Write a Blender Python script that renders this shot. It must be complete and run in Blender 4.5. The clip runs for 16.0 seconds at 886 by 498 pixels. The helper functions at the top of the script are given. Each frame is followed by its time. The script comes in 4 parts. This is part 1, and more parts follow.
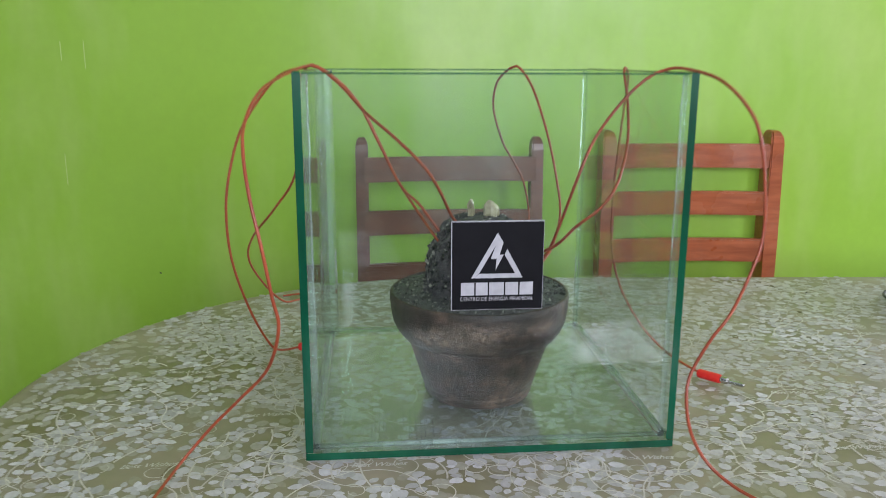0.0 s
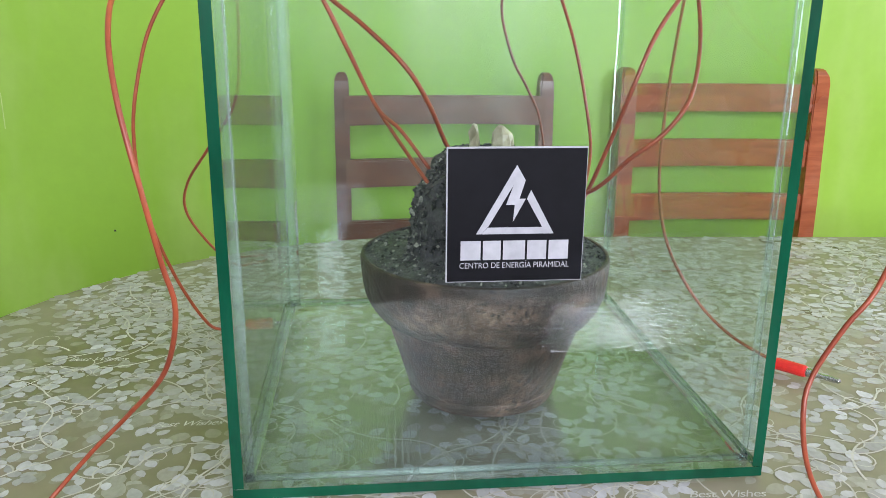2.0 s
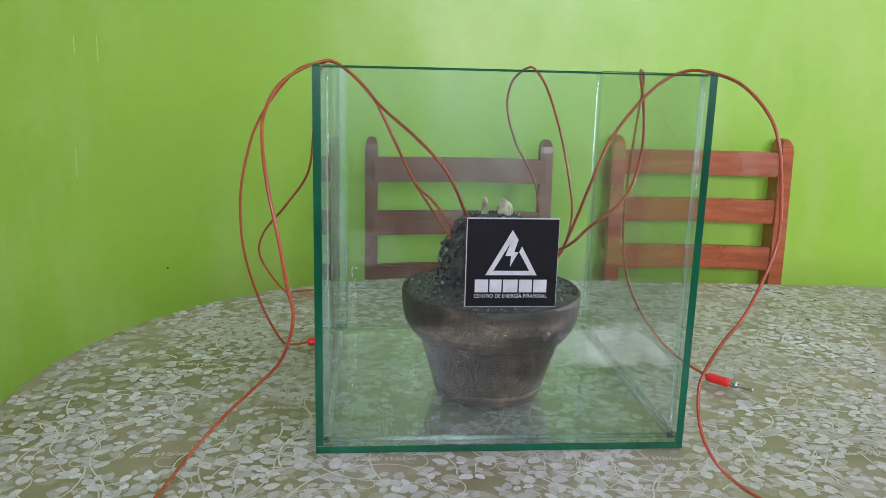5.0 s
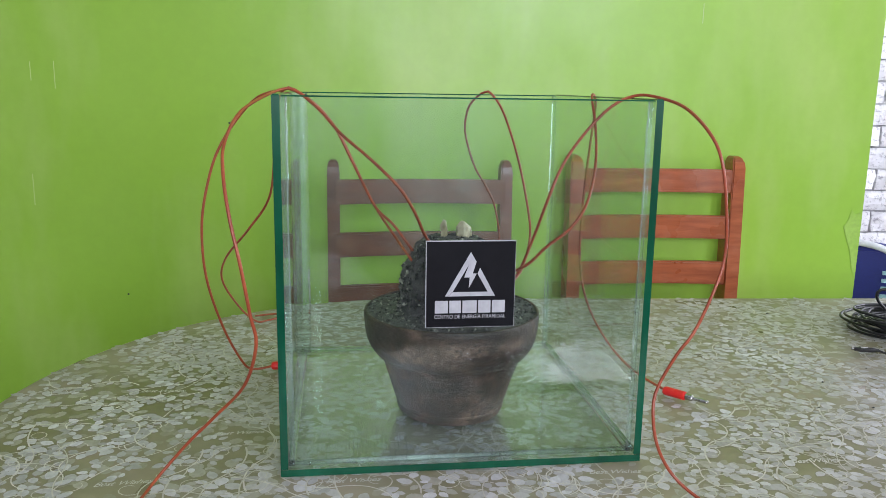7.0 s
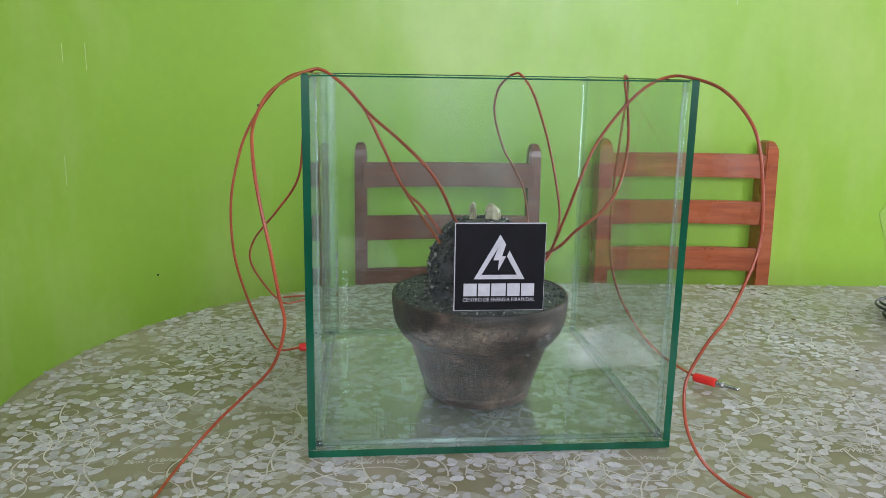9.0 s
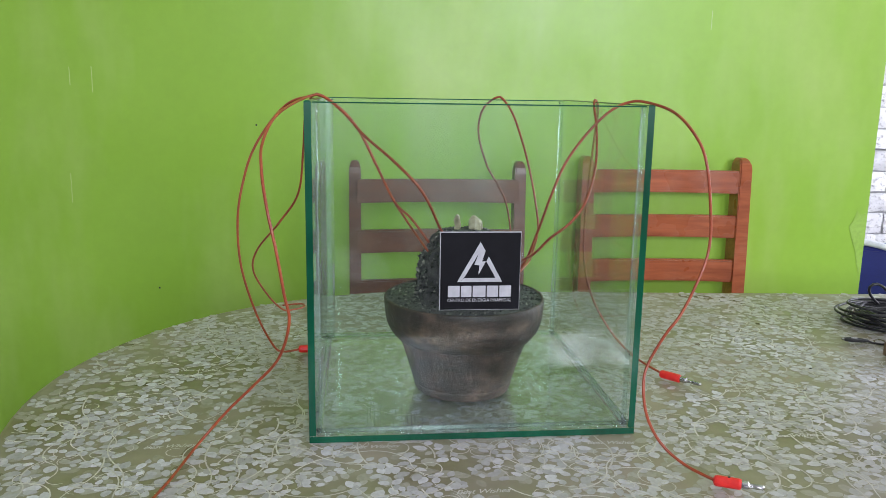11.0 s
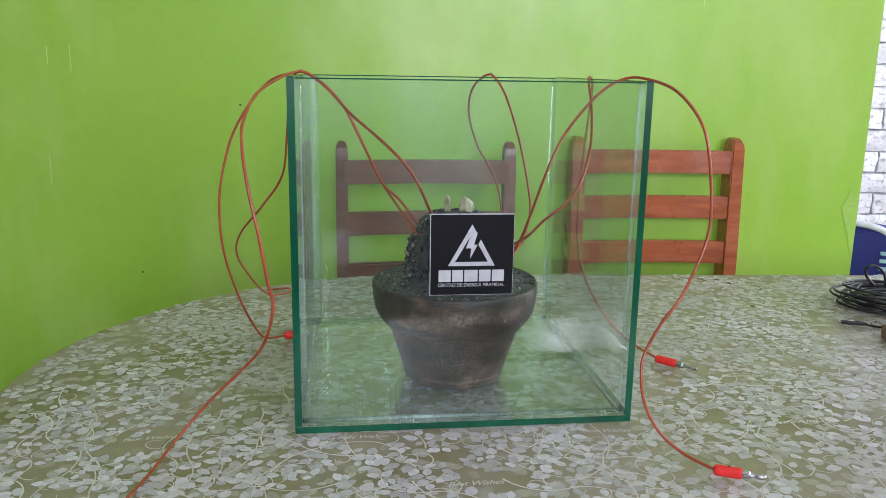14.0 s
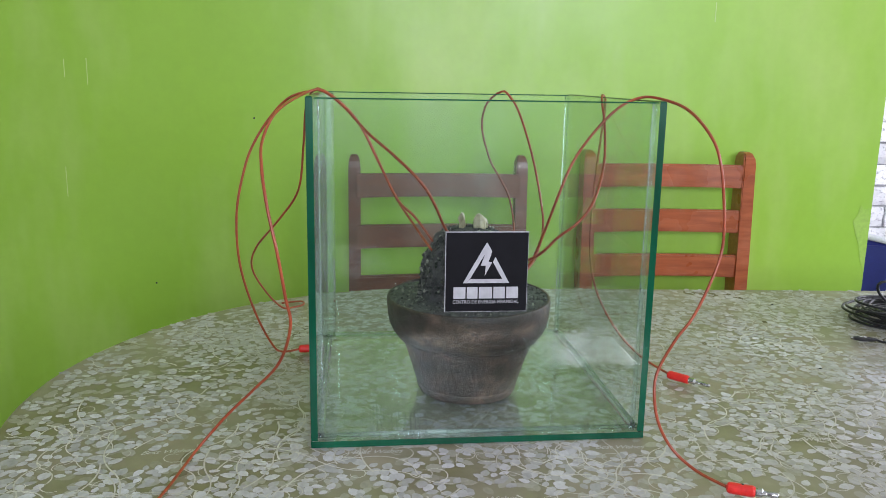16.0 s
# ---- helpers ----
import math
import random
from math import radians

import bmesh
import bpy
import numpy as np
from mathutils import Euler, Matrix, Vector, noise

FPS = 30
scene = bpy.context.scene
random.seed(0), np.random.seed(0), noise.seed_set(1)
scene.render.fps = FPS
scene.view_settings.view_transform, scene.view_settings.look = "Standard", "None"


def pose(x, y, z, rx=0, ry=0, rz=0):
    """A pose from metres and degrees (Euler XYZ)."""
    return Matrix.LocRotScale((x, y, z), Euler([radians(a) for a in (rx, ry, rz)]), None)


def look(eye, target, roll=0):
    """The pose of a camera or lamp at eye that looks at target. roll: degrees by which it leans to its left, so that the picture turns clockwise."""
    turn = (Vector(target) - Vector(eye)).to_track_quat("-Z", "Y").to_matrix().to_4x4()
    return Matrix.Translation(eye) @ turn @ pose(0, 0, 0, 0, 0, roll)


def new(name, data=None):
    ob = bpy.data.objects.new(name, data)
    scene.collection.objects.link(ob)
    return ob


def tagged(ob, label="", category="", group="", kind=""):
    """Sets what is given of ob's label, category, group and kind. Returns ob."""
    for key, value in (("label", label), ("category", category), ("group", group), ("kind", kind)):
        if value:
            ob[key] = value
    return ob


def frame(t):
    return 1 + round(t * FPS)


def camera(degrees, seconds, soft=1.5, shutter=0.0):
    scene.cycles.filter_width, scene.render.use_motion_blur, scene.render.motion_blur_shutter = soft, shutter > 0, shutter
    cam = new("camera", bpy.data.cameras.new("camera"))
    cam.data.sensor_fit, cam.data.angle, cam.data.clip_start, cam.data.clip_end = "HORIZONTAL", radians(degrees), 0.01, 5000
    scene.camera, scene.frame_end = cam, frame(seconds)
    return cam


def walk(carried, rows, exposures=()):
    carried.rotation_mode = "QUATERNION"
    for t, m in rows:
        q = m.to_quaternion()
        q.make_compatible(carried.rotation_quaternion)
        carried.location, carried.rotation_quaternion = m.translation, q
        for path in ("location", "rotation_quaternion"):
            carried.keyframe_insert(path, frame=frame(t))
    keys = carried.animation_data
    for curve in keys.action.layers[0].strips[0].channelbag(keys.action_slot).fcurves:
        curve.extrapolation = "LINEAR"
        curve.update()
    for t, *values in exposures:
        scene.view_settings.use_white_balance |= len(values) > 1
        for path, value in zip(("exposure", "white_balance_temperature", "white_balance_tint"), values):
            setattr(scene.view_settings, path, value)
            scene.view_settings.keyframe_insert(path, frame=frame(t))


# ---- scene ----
import collections

cam = camera(57.7, 16.0, soft=0.6, shutter=0.4)
PATH = [
    (0, (0.01, 0.008, 1.061), (0.186, 1.948, 0.607), 0.2),
    (0.5, (0.017, 0.121, 1.028), (0.184, 2.048, 0.521), 0.9),
    (1, (0.019, 0.171, 1.014), (0.155, 2.102, 0.509), 0.3),
    (1.5, (0.029, 0.198, 1.006), (0.21, 2.12, 0.486), 0.9),
    (2, (0.03, 0.207, 1.004), (0.218, 2.121, 0.456), 0.5),
    (2.5, (0.017, 0.174, 1.031), (0.177, 2.108, 0.547), 0.4),
    (3, (0.022, 0.124, 1.043), (0.216, 2.058, 0.569), 0.1),
    (3.5, (0.013, 0.092, 1.056), (0.201, 2.035, 0.623), 0.4),
    (3.7, (0.008, 0.086, 1.051), (0.195, 2.026, 0.599), 0.6),
    (5.8, (0.0, -0.024, 1.057), (0.172, 1.923, 0.636), 1.9),
    (6, (0.006, -0.014, 1.054), (0.203, 1.935, 0.652), 1.6),
    (6.5, (0.001, -0.007, 1.055), (0.233, 1.939, 0.656), 1.3),
    (7, (0.003, -0.008, 1.061), (0.26, 1.936, 0.665), 0.9),
    (7.5, (-0.002, -0.01, 1.062), (0.187, 1.941, 0.667), 1.0),
    (8, (0.003, -0.006, 1.061), (0.2, 1.941, 0.646), 0.9),
    (8.5, (0.001, -0.004, 1.06), (0.188, 1.942, 0.639), 0.7),
    (9, (0.001, -0.003, 1.058), (0.194, 1.939, 0.624), 1.0),
    (9.2, (0.0, -0.001, 1.058), (0.181, 1.942, 0.618), 0.7),
    (11.3, (-0.001, -0.086, 1.066), (0.227, 1.863, 0.677), 1.1),
    (11.5, (0.002, -0.074, 1.062), (0.256, 1.868, 0.658), 1.1),
    (12, (0.004, -0.051, 1.056), (0.234, 1.887, 0.621), 1.0),
    (12.5, (0.007, -0.05, 1.058), (0.234, 1.888, 0.617), 0.6),
    (13, (0.002, -0.062, 1.065), (0.22, 1.882, 0.648), 0.6),
    (13.5, (-0.001, -0.063, 1.065), (0.222, 1.881, 0.651), 1.0),
    (14, (0.0, -0.054, 1.061), (0.24, 1.883, 0.625), 0.9),
    (14.5, (-0.004, -0.053, 1.062), (0.221, 1.884, 0.619), 0.6),
    (15, (-0.007, -0.057, 1.066), (0.217, 1.885, 0.645), 1.0),
    (15.5, (-0.005, -0.056, 1.064), (0.222, 1.884, 0.633), 0.9),
    (16, (-0.006, -0.06, 1.069), (0.212, 1.885, 0.656), 1.0),
]
walk(cam, [(t, look(eye, target, roll)) for t, eye, target, roll in PATH],
     [(0, -0.14), (0.5, 0.02), (1.0, 0.12), (1.5, 0.2), (2.0, 0.28), (2.5, 0.28), (3.0, 0.10), (3.5, 0.02), (6.0, -0.15), (16.0, -0.15)])


# ---- light, world, exposure ----
def sky_world():
    w = bpy.data.worlds.new("sky")
    scene.world = w
    w.use_nodes = True
    nt = w.node_tree
    sky = nt.nodes.new("ShaderNodeTexSky")
    sky.sky_type = 'NISHITA'
    sky.sun_disc = False
    sky.sun_elevation, sky.sun_rotation = radians(40), radians(120)
    nt.links.new(sky.outputs[0], nt.nodes["Background"].inputs[0])
    nt.nodes["Background"].inputs[1].default_value = 0.1


sky_world()
scene.view_settings.exposure = 0.0

# the room stands 4 degrees askew to the glass box: u along the green wall, v towards it
ROOM = Matrix.Translation((0.1, 0.72, 0)) @ Matrix.Rotation(radians(-4), 4, 'Z')
TABLE_Z = 0.75
WALL_V, WALL_END = 0.985, 0.997
WEST, EAST, SOUTH, BRICK_V, HIGH = -1.9, 3.2, -3.0, 2.15, 2.65
WINS = ((-0.13, 0.04, 34), (0.28, 0.47, 36), (0.98, 1.56, 74))   # south windows: u0, u1, watts
WIN_Z = (1.15, 2.2)
WIN_E = (-0.45, 2.0, 0.3, 2.3)         # east opening: v0, v1, z0, z1


def window_light(name, m, sx, sy, watts, colour):
    d = bpy.data.lights.new(name, 'AREA')
    d.shape, d.size, d.size_y, d.energy, d.color = 'RECTANGLE', sx, sy, watts, colour
    ob = new(name, d)
    ob.matrix_world = m
    return ob


for w0, w1, watts in WINS:
    window_light("south_daylight", ROOM @ pose((w0 + w1) / 2, SOUTH - 0.05, sum(WIN_Z) / 2, 90, 0, 0), w1 - w0 - 0.02, WIN_Z[1] - WIN_Z[0] - 0.02, watts, (0.83, 0.85, 1.0))
window_light("east_daylight", ROOM @ pose(EAST + 0.05, (WIN_E[0] + WIN_E[1]) / 2, (WIN_E[2] + WIN_E[3]) / 2, 90, 0, 90), WIN_E[1] - WIN_E[0] - 0.06, WIN_E[3] - WIN_E[2] - 0.06, 116, (0.82, 0.84, 1.0))


# ---- materials ----
class Nodes:
    def __init__(self, name):
        self.mat = bpy.data.materials.new(name)
        self.mat.use_nodes = True
        self.nt = self.mat.node_tree
        self.bsdf = self.nt.nodes["Principled BSDF"]
        self.out = self.nt.nodes["Material Output"]

    def add(self, kind, **inputs):
        n = self.nt.nodes.new(kind)
        for k, v in inputs.items():
            n.inputs[k.replace("_", " ")].default_value = v
        return n

    def link(self, a, b):
        self.nt.links.new(a, b)

    def coords(self):
        return self.add("ShaderNodeTexCoord").outputs["Object"]

    def noise(self, scale, detail=4.0, rough=0.55, stretch=None, dist=0.0):
        n = self.add("ShaderNodeTexNoise", Scale=scale, Detail=detail, Roughness=rough, Distortion=dist)
        src = self.coords()
        if stretch:
            mp = self.add("ShaderNodeMapping")
            mp.inputs["Scale"].default_value = stretch
            self.link(src, mp.inputs["Vector"])
            src = mp.outputs["Vector"]
        self.link(src, n.inputs["Vector"])
        return n.outputs["Fac"]

    def ramp(self, fac, stops):
        r = self.add("ShaderNodeValToRGB")
        while len(r.color_ramp.elements) < len(stops):
            r.color_ramp.elements.new(0.5)
        for e, (p, c) in zip(r.color_ramp.elements, stops):
            e.position = p
            e.color = (*c, 1) if len(c) == 3 else c
        self.link(fac, r.inputs["Fac"])
        return r.outputs["Color"]

    def mix(self, fac, a, b, mode='MIX'):
        m = self.nt.nodes.new("ShaderNodeMix")
        m.data_type, m.blend_type = 'RGBA', mode
        for sock, v in ((m.inputs[0], fac), (m.inputs[6], a), (m.inputs[7], b)):
            if isinstance(v, (int, float)):
                sock.default_value = v
            elif isinstance(v, tuple):
                sock.default_value = (*v, 1)
            else:
                self.link(v, sock)
        return m.outputs[2]

    def bump(self, height, strength, distance):
        b = self.add("ShaderNodeBump", Strength=strength, Distance=distance)
        self.link(height, b.inputs["Height"])
        self.link(b.outputs["Normal"], self.bsdf.inputs["Normal"])

    def base(self, colour, rough=0.5, metal=0.0):
        if isinstance(colour, tuple):
            self.bsdf.inputs["Base Color"].default_value = (*colour, 1)
        else:
            self.link(colour, self.bsdf.inputs["Base Color"])
        if isinstance(rough, (int, float)):
            self.bsdf.inputs["Roughness"].default_value = rough
        else:
            self.link(rough, self.bsdf.inputs["Roughness"])
        self.bsdf.inputs["Metallic"].default_value = metal
        return self


def grey(v):
    return (v, v, v)


def mottled(name, c1, c2, scale, rough=0.5, metal=0.0, fine=60.0, bump=0.2, depth=0.001, stretch=None):
    m = Nodes(name)
    col = m.ramp(m.noise(scale, 5, stretch=stretch), [(0.3, c1), (0.7, c2)])
    tiny = m.noise(fine, 3, stretch=stretch)
    col = m.mix(0.35, col, m.ramp(tiny, [(0.3, grey(0.55)), (0.7, grey(1.0))]), 'MULTIPLY')
    m.base(col, rough, metal)
    if bump:
        m.bump(tiny, bump, depth)
    return m.mat


def wall_paint():
    m = Nodes("green_wall_paint")
    broad = m.noise(1.1, 3)
    col = m.ramp(broad, [(0.3, (0.246, 0.470, 0.034)), (0.7, (0.306, 0.548, 0.062))])
    # brushy patches of pale sheen, painted into the colour as vertical streaks
    streak = m.noise(5.0, 4, 0.6, stretch=(0.8, 0.8, 0.25))
    pale = m.ramp(streak, [(0.48, grey(0.0)), (0.74, grey(0.75))])
    col = m.mix(pale, col, (0.42, 0.60, 0.16))
    col = m.mix(0.12, col, m.ramp(m.noise(40, 3), [(0.3, grey(0.6)), (0.7, grey(1.0))]), 'MULTIPLY')
    rough = m.ramp(m.noise(3.0, 4), [(0.3, grey(0.30)), (0.7, grey(0.46))])
    m.base(col, rough)
    m.bump(m.noise(28, 4), 0.12, 0.004)
    return m.mat


def cloth_paint():
    m = Nodes("olive_oilcloth")
    col = m.ramp(m.noise(7.0, 4), [(0.3, (0.190, 0.172, 0.078)), (0.52, (0.262, 0.236, 0.155)), (0.75, (0.345, 0.270, 0.205))])
    col = m.mix(0.3, col, m.ramp(m.noise(55, 4), [(0.35, grey(0.7)), (0.7, grey(1.0))]), 'MULTIPLY')
    m.base(col, m.ramp(m.noise(9, 3), [(0.3, grey(0.26)), (0.7, grey(0.40))]))
    m.bump(m.noise(30, 3), 0.10, 0.003)
    return m.mat


def print_paint(name, c1, c2, ground=0.55):
    m = Nodes(name)
    isle = m.add("ShaderNodeNewGeometry").outputs["Random Per Island"]
    col = m.ramp(isle, [(0.0, c1), (1.0, c2)])
    veins = m.noise(240, 4, stretch=(1, 0.6, 1))
    col = m.mix(0.45, col, m.ramp(veins, [(0.34, grey(0.62)), (0.60, grey(1.0))]), 'MULTIPLY')
    fade = m.ramp(m.noise(5, 3), [(0.34, grey(ground)), (0.66, grey(0.08))])
    col = m.mix(fade, col, (0.30, 0.28, 0.205))
    m.base(col, m.ramp(m.noise(9, 3), [(0.3, grey(0.28)), (0.7, grey(0.42))]))
    m.bump(m.noise(30, 3), 0.10, 0.003)
    return m.mat


def wood(name, c1, c2, rough, dusty):
    m = Nodes(name)
    grain = m.noise(9.0, 6, 0.6, stretch=(1, 8, 8), dist=0.6)
    col = m.ramp(grain, [(0.3, c1), (0.7, c2)])
    dust = m.ramp(m.noise(14, 5), [(0.5, grey(0.0)), (0.78, grey(dusty))])
    col = m.mix(dust, col, (0.42, 0.33, 0.26))
    m.base(col, m.ramp(m.noise(8, 3), [(0.3, grey(rough)), (0.7, grey(rough + 0.15))]))
    m.bump(grain, 0.15, 0.001)
    return m.mat


def clear_glass(name, tint, haze, low=0.026):
    m = Nodes(name)
    nt = m.nt
    clear = m.add("ShaderNodeBsdfTransparent")
    clear.inputs[0].default_value = (*tint, 1)
    shine = m.add("ShaderNodeBsdfGlossy", Roughness=0.0)
    film = m.add("ShaderNodeBsdfDiffuse")
    film.inputs[0].default_value = (0.72, 0.85, 0.78, 1)
    lw = m.add("ShaderNodeLayerWeight", Blend=0.5)
    pw = m.add("ShaderNodeMath")
    pw.operation = 'POWER'
    m.link(lw.outputs["Facing"], pw.inputs[0])
    pw.inputs[1].default_value = 5.0
    fres = m.add("ShaderNodeMath")
    fres.operation = 'MULTIPLY_ADD'
    m.link(pw.outputs[0], fres.inputs[0])
    fres.inputs[1].default_value, fres.inputs[2].default_value = 1.0 - low, low
    dirt_and_glint = m.ramp(m.noise(7, 5, 0.6, stretch=(1, 1, 0.35)), [(0.45, grey(haze * 0.4)), (0.80, grey(haze * 4.0))])
    a = m.add("ShaderNodeMixShader")
    m.link(dirt_and_glint, a.inputs[0])
    m.link(clear.outputs[0], a.inputs[1])
    m.link(film.outputs[0], a.inputs[2])
    b = m.add("ShaderNodeMixShader")
    m.link(fres.outputs[0], b.inputs[0])
    m.link(a.outputs[0], b.inputs[1])
    m.link(shine.outputs[0], b.inputs[2])
    m.link(b.outputs[0], m.out.inputs[0])
    nt.nodes.remove(m.bsdf)
    return m.mat


def cut_edge():
    m = Nodes("green_cut_glass_edge")
    col = m.ramp(m.noise(30, 4, stretch=(1, 1, 0.3)), [(0.3, (0.0015, 0.044, 0.020)), (0.7, (0.004, 0.098, 0.046))])
    m.base(col, 0.22)
    m.bsdf.inputs["Specular IOR Level"].default_value = 0.25
    return m.mat


def fired_clay():
    m = Nodes("dark_fired_clay")
    broad = m.noise(16, 5, 0.6, stretch=(1, 1, 1.6))
    mid = m.noise(75, 6, 0.72)
    col = m.ramp(broad, [(0.36, (0.025, 0.016, 0.012)), (0.52, (0.060, 0.037, 0.027)), (0.68, (0.155, 0.098, 0.065))])
    col = m.mix(0.75, col, m.ramp(mid, [(0.40, grey(0.25)), (0.52, grey(0.85)), (0.63, grey(1.9))]), 'MULTIPLY')
    # throwing lines round the body
    rings = m.noise(30, 3, 0.6, stretch=(0.25, 0.25, 6.0))
    col = m.mix(0.35, col, m.ramp(rings, [(0.36, grey(0.62)), (0.62, grey(1.15))]), 'MULTIPLY')
    # pits in groups, and a mineral bloom
    speck = m.noise(260, 3, 0.7)
    mask = m.ramp(m.noise(20, 4), [(0.47, grey(0.0)), (0.56, grey(1.0))])
    both = m.mix(1.0, mask, m.ramp(speck, [(0.55, grey(0.0)), (0.60, grey(0.9))]), 'MULTIPLY')
    col = m.mix(both, col, (0.012, 0.010, 0.009))
    bloom = m.ramp(m.noise(140, 5, 0.75), [(0.62, grey(0.0)), (0.74, grey(0.5))])
    col = m.mix(bloom, col, (0.27, 0.235, 0.205))
    m.base(col, m.ramp(mid, [(0.3, grey(0.30)), (0.7, grey(0.58))]))
    relief = m.mix(0.5, mid, speck)
    m.bump(relief, 0.9, 0.0022)
    m.bsdf.inputs["Specular IOR Level"].default_value = 0.5
    return m.mat


def gravel_paint(name):
    m = Nodes(name)
    isle = m.add("ShaderNodeNewGeometry").outputs["Random Per Island"]
    col = m.ramp(isle, [(0.0, (0.015, 0.017, 0.017)), (0.55, (0.066, 0.070, 0.066)), (0.85, (0.17, 0.17, 0.155)), (1.0, (0.45, 0.44, 0.38))])
    col = m.mix(0.5, col, m.ramp(m.noise(220, 4), [(0.3, grey(0.4)), (0.7, grey(1.0))]), 'MULTIPLY')
    m.base(col, 0.5)
    m.bsdf.inputs["Specular IOR Level"].default_value = 0.3
    m.bump(m.noise(400, 3), 0.4, 0.0008)
    return m.mat


def brick_paint():
    m = Nodes("white_limewashed_brick")
    info = m.add("ShaderNodeObjectInfo").outputs["Random"]
    col = m.ramp(info, [(0.0, (0.62, 0.62, 0.63)), (1.0, (0.80, 0.80, 0.79))])
    pits = m.noise(52, 6, 0.78)
    col = m.mix(m.ramp(pits, [(0.52, grey(0.0)), (0.62, grey(0.8))]), col, (0.20, 0.20, 0.21))
    m.base(col, 0.8)
    m.bump(pits, 0.8, 0.008)
    return m.mat


M_WALL = wall_paint()
M_PLASTER = mottled("cream_plaster", (0.66, 0.60, 0.60), (0.74, 0.68, 0.68), 1.5, 0.7, fine=30, bump=0.1)
M_DADO = mottled("mauve_wall_paint", (0.16, 0.13, 0.14), (0.22, 0.18, 0.19), 1.5, 0.7, fine=30, bump=0.1)
M_CEIL = mottled("white_ceiling_paint", (0.70, 0.70, 0.68), (0.78, 0.78, 0.76), 1.2, 0.8, fine=30, bump=0.1)
M_FLOOR = mottled("worn_cement_floor", (0.20, 0.18, 0.16), (0.30, 0.28, 0.25), 2.5, 0.45, fine=30)
M_CLOTH = cloth_paint()
M_PRINT = print_paint("pale_leaf_print", (0.40, 0.39, 0.40), (0.70, 0.69, 0.74))
M_GHOST = print_paint("faint_leaf_print", (0.30, 0.275, 0.20), (0.44, 0.42, 0.37), 0.4)
M_VINE = print_paint("cream_vine_print", (0.58, 0.55, 0.49), (0.74, 0.71, 0.65))
M_WORD = print_paint("white_word_print", (0.70, 0.69, 0.66), (0.80, 0.79, 0.77))
M_TABLEWOOD = wood("table_wood", (0.10, 0.05, 0.03), (0.18, 0.09, 0.05), 0.4, 0.2)
M_CHAIR_DARK = wood("dark_chair_wood", (0.115, 0.038, 0.020), (0.21, 0.078, 0.042), 0.30, 0.34)
M_CHAIR_RED = wood("orange_chair_wood", (0.25, 0.058, 0.018), (0.44, 0.125, 0.045), 0.22, 0.16)
M_GLASS = clear_glass("aquarium_glass", (0.945, 0.979, 0.966), 0.0016, 0.031)
M_GLASS_SIDE = clear_glass("dusty_aquarium_glass", (0.945, 0.980, 0.968), 0.0270)
M_GLASS_FLOOR = clear_glass("smeared_aquarium_glass", (0.955, 0.983, 0.970), 0.016, 0.075)
M_GLINT = clear_glass("painted_glint_streak", (0.97, 0.98, 0.97), 0.085, 0.03)
M_FILM = clear_glass("clear_plastic", (0.97, 0.97, 0.97), 0.004, 0.88)
M_EDGE = cut_edge()
M_EDGE_PALE = clear_glass("pale_glued_edge", (0.93, 0.98, 0.96), 0.10, 0.01)
M_SILICONE = clear_glass("clear_silicone", (0.93, 0.98, 0.96), 0.12, 0.0)
M_CLAY = fired_clay()
M_GRAVEL = gravel_paint("dark_resin_gravel")
M_SOIL = mottled("dark_gravel_bed", (0.032, 0.031, 0.034), (0.105, 0.102, 0.108), 90, 0.55, fine=300, bump=0.8, depth=0.002)
M_CRYSTAL = mottled("pale_crystal", (0.22, 0.19, 0.10), (0.62, 0.57, 0.40), 70, 0.35, fine=200, bump=0.4)
M_BLACKCARD = mottled("black_sticker", (0.003, 0.003, 0.004), (0.006, 0.006, 0.008), 40, 0.5, fine=120, bump=0.05)
M_BLACKCARD.node_tree.nodes["Principled BSDF"].inputs["Specular IOR Level"].default_value = 0.12
M_WHITEINK = mottled("white_ink", (0.38, 0.38, 0.40), (0.48, 0.48, 0.50), 60, 0.5, fine=200, bump=0.0)
M_WIRE = mottled("red_silicone_wire", (0.25, 0.042, 0.016), (0.39, 0.085, 0.032), 30, 0.34, fine=120, bump=0.1)
M_PLUG = mottled("red_plug_plastic", (0.62, 0.016, 0.014), (0.75, 0.035, 0.026), 60, 0.3, fine=200, bump=0.1)
M_STEEL = mottled("nickel_plated_metal", (0.45, 0.45, 0.45), (0.62, 0.62, 0.60), 120, 0.25, metal=1.0, fine=300)
M_RUBBER = mottled("black_rubber", (0.008, 0.008, 0.009), (0.022, 0.022, 0.024), 50, 0.38, fine=150, bump=0.1)
M_NAVY = mottled("navy_canvas", (0.005, 0.011, 0.13), (0.010, 0.020, 0.21), 6, 0.6, fine=250, bump=0.3)
M_TRIM = mottled("white_trim", (0.62, 0.64, 0.68), (0.76, 0.78, 0.80), 30, 0.5, fine=120, bump=0.1)
M_RUNS = mottled("pale_green_paint", (0.46, 0.62, 0.20), (0.58, 0.72, 0.32), 30, 0.4, fine=120, bump=0.0)
M_FLAKE = mottled("faded_green_paint", (0.295, 0.53, 0.062), (0.34, 0.565, 0.09), 20, 0.5, fine=120, bump=0.0)
M_CYAN = mottled("pale_blue_trim", (0.30, 0.52, 0.62), (0.40, 0.62, 0.70), 30, 0.5, fine=120, bump=0.0)
M_BRICK = brick_paint()
M_MORTAR = mottled("limewashed_mortar", (0.16, 0.16, 0.165), (0.55, 0.55, 0.555), 14, 0.9, fine=60)
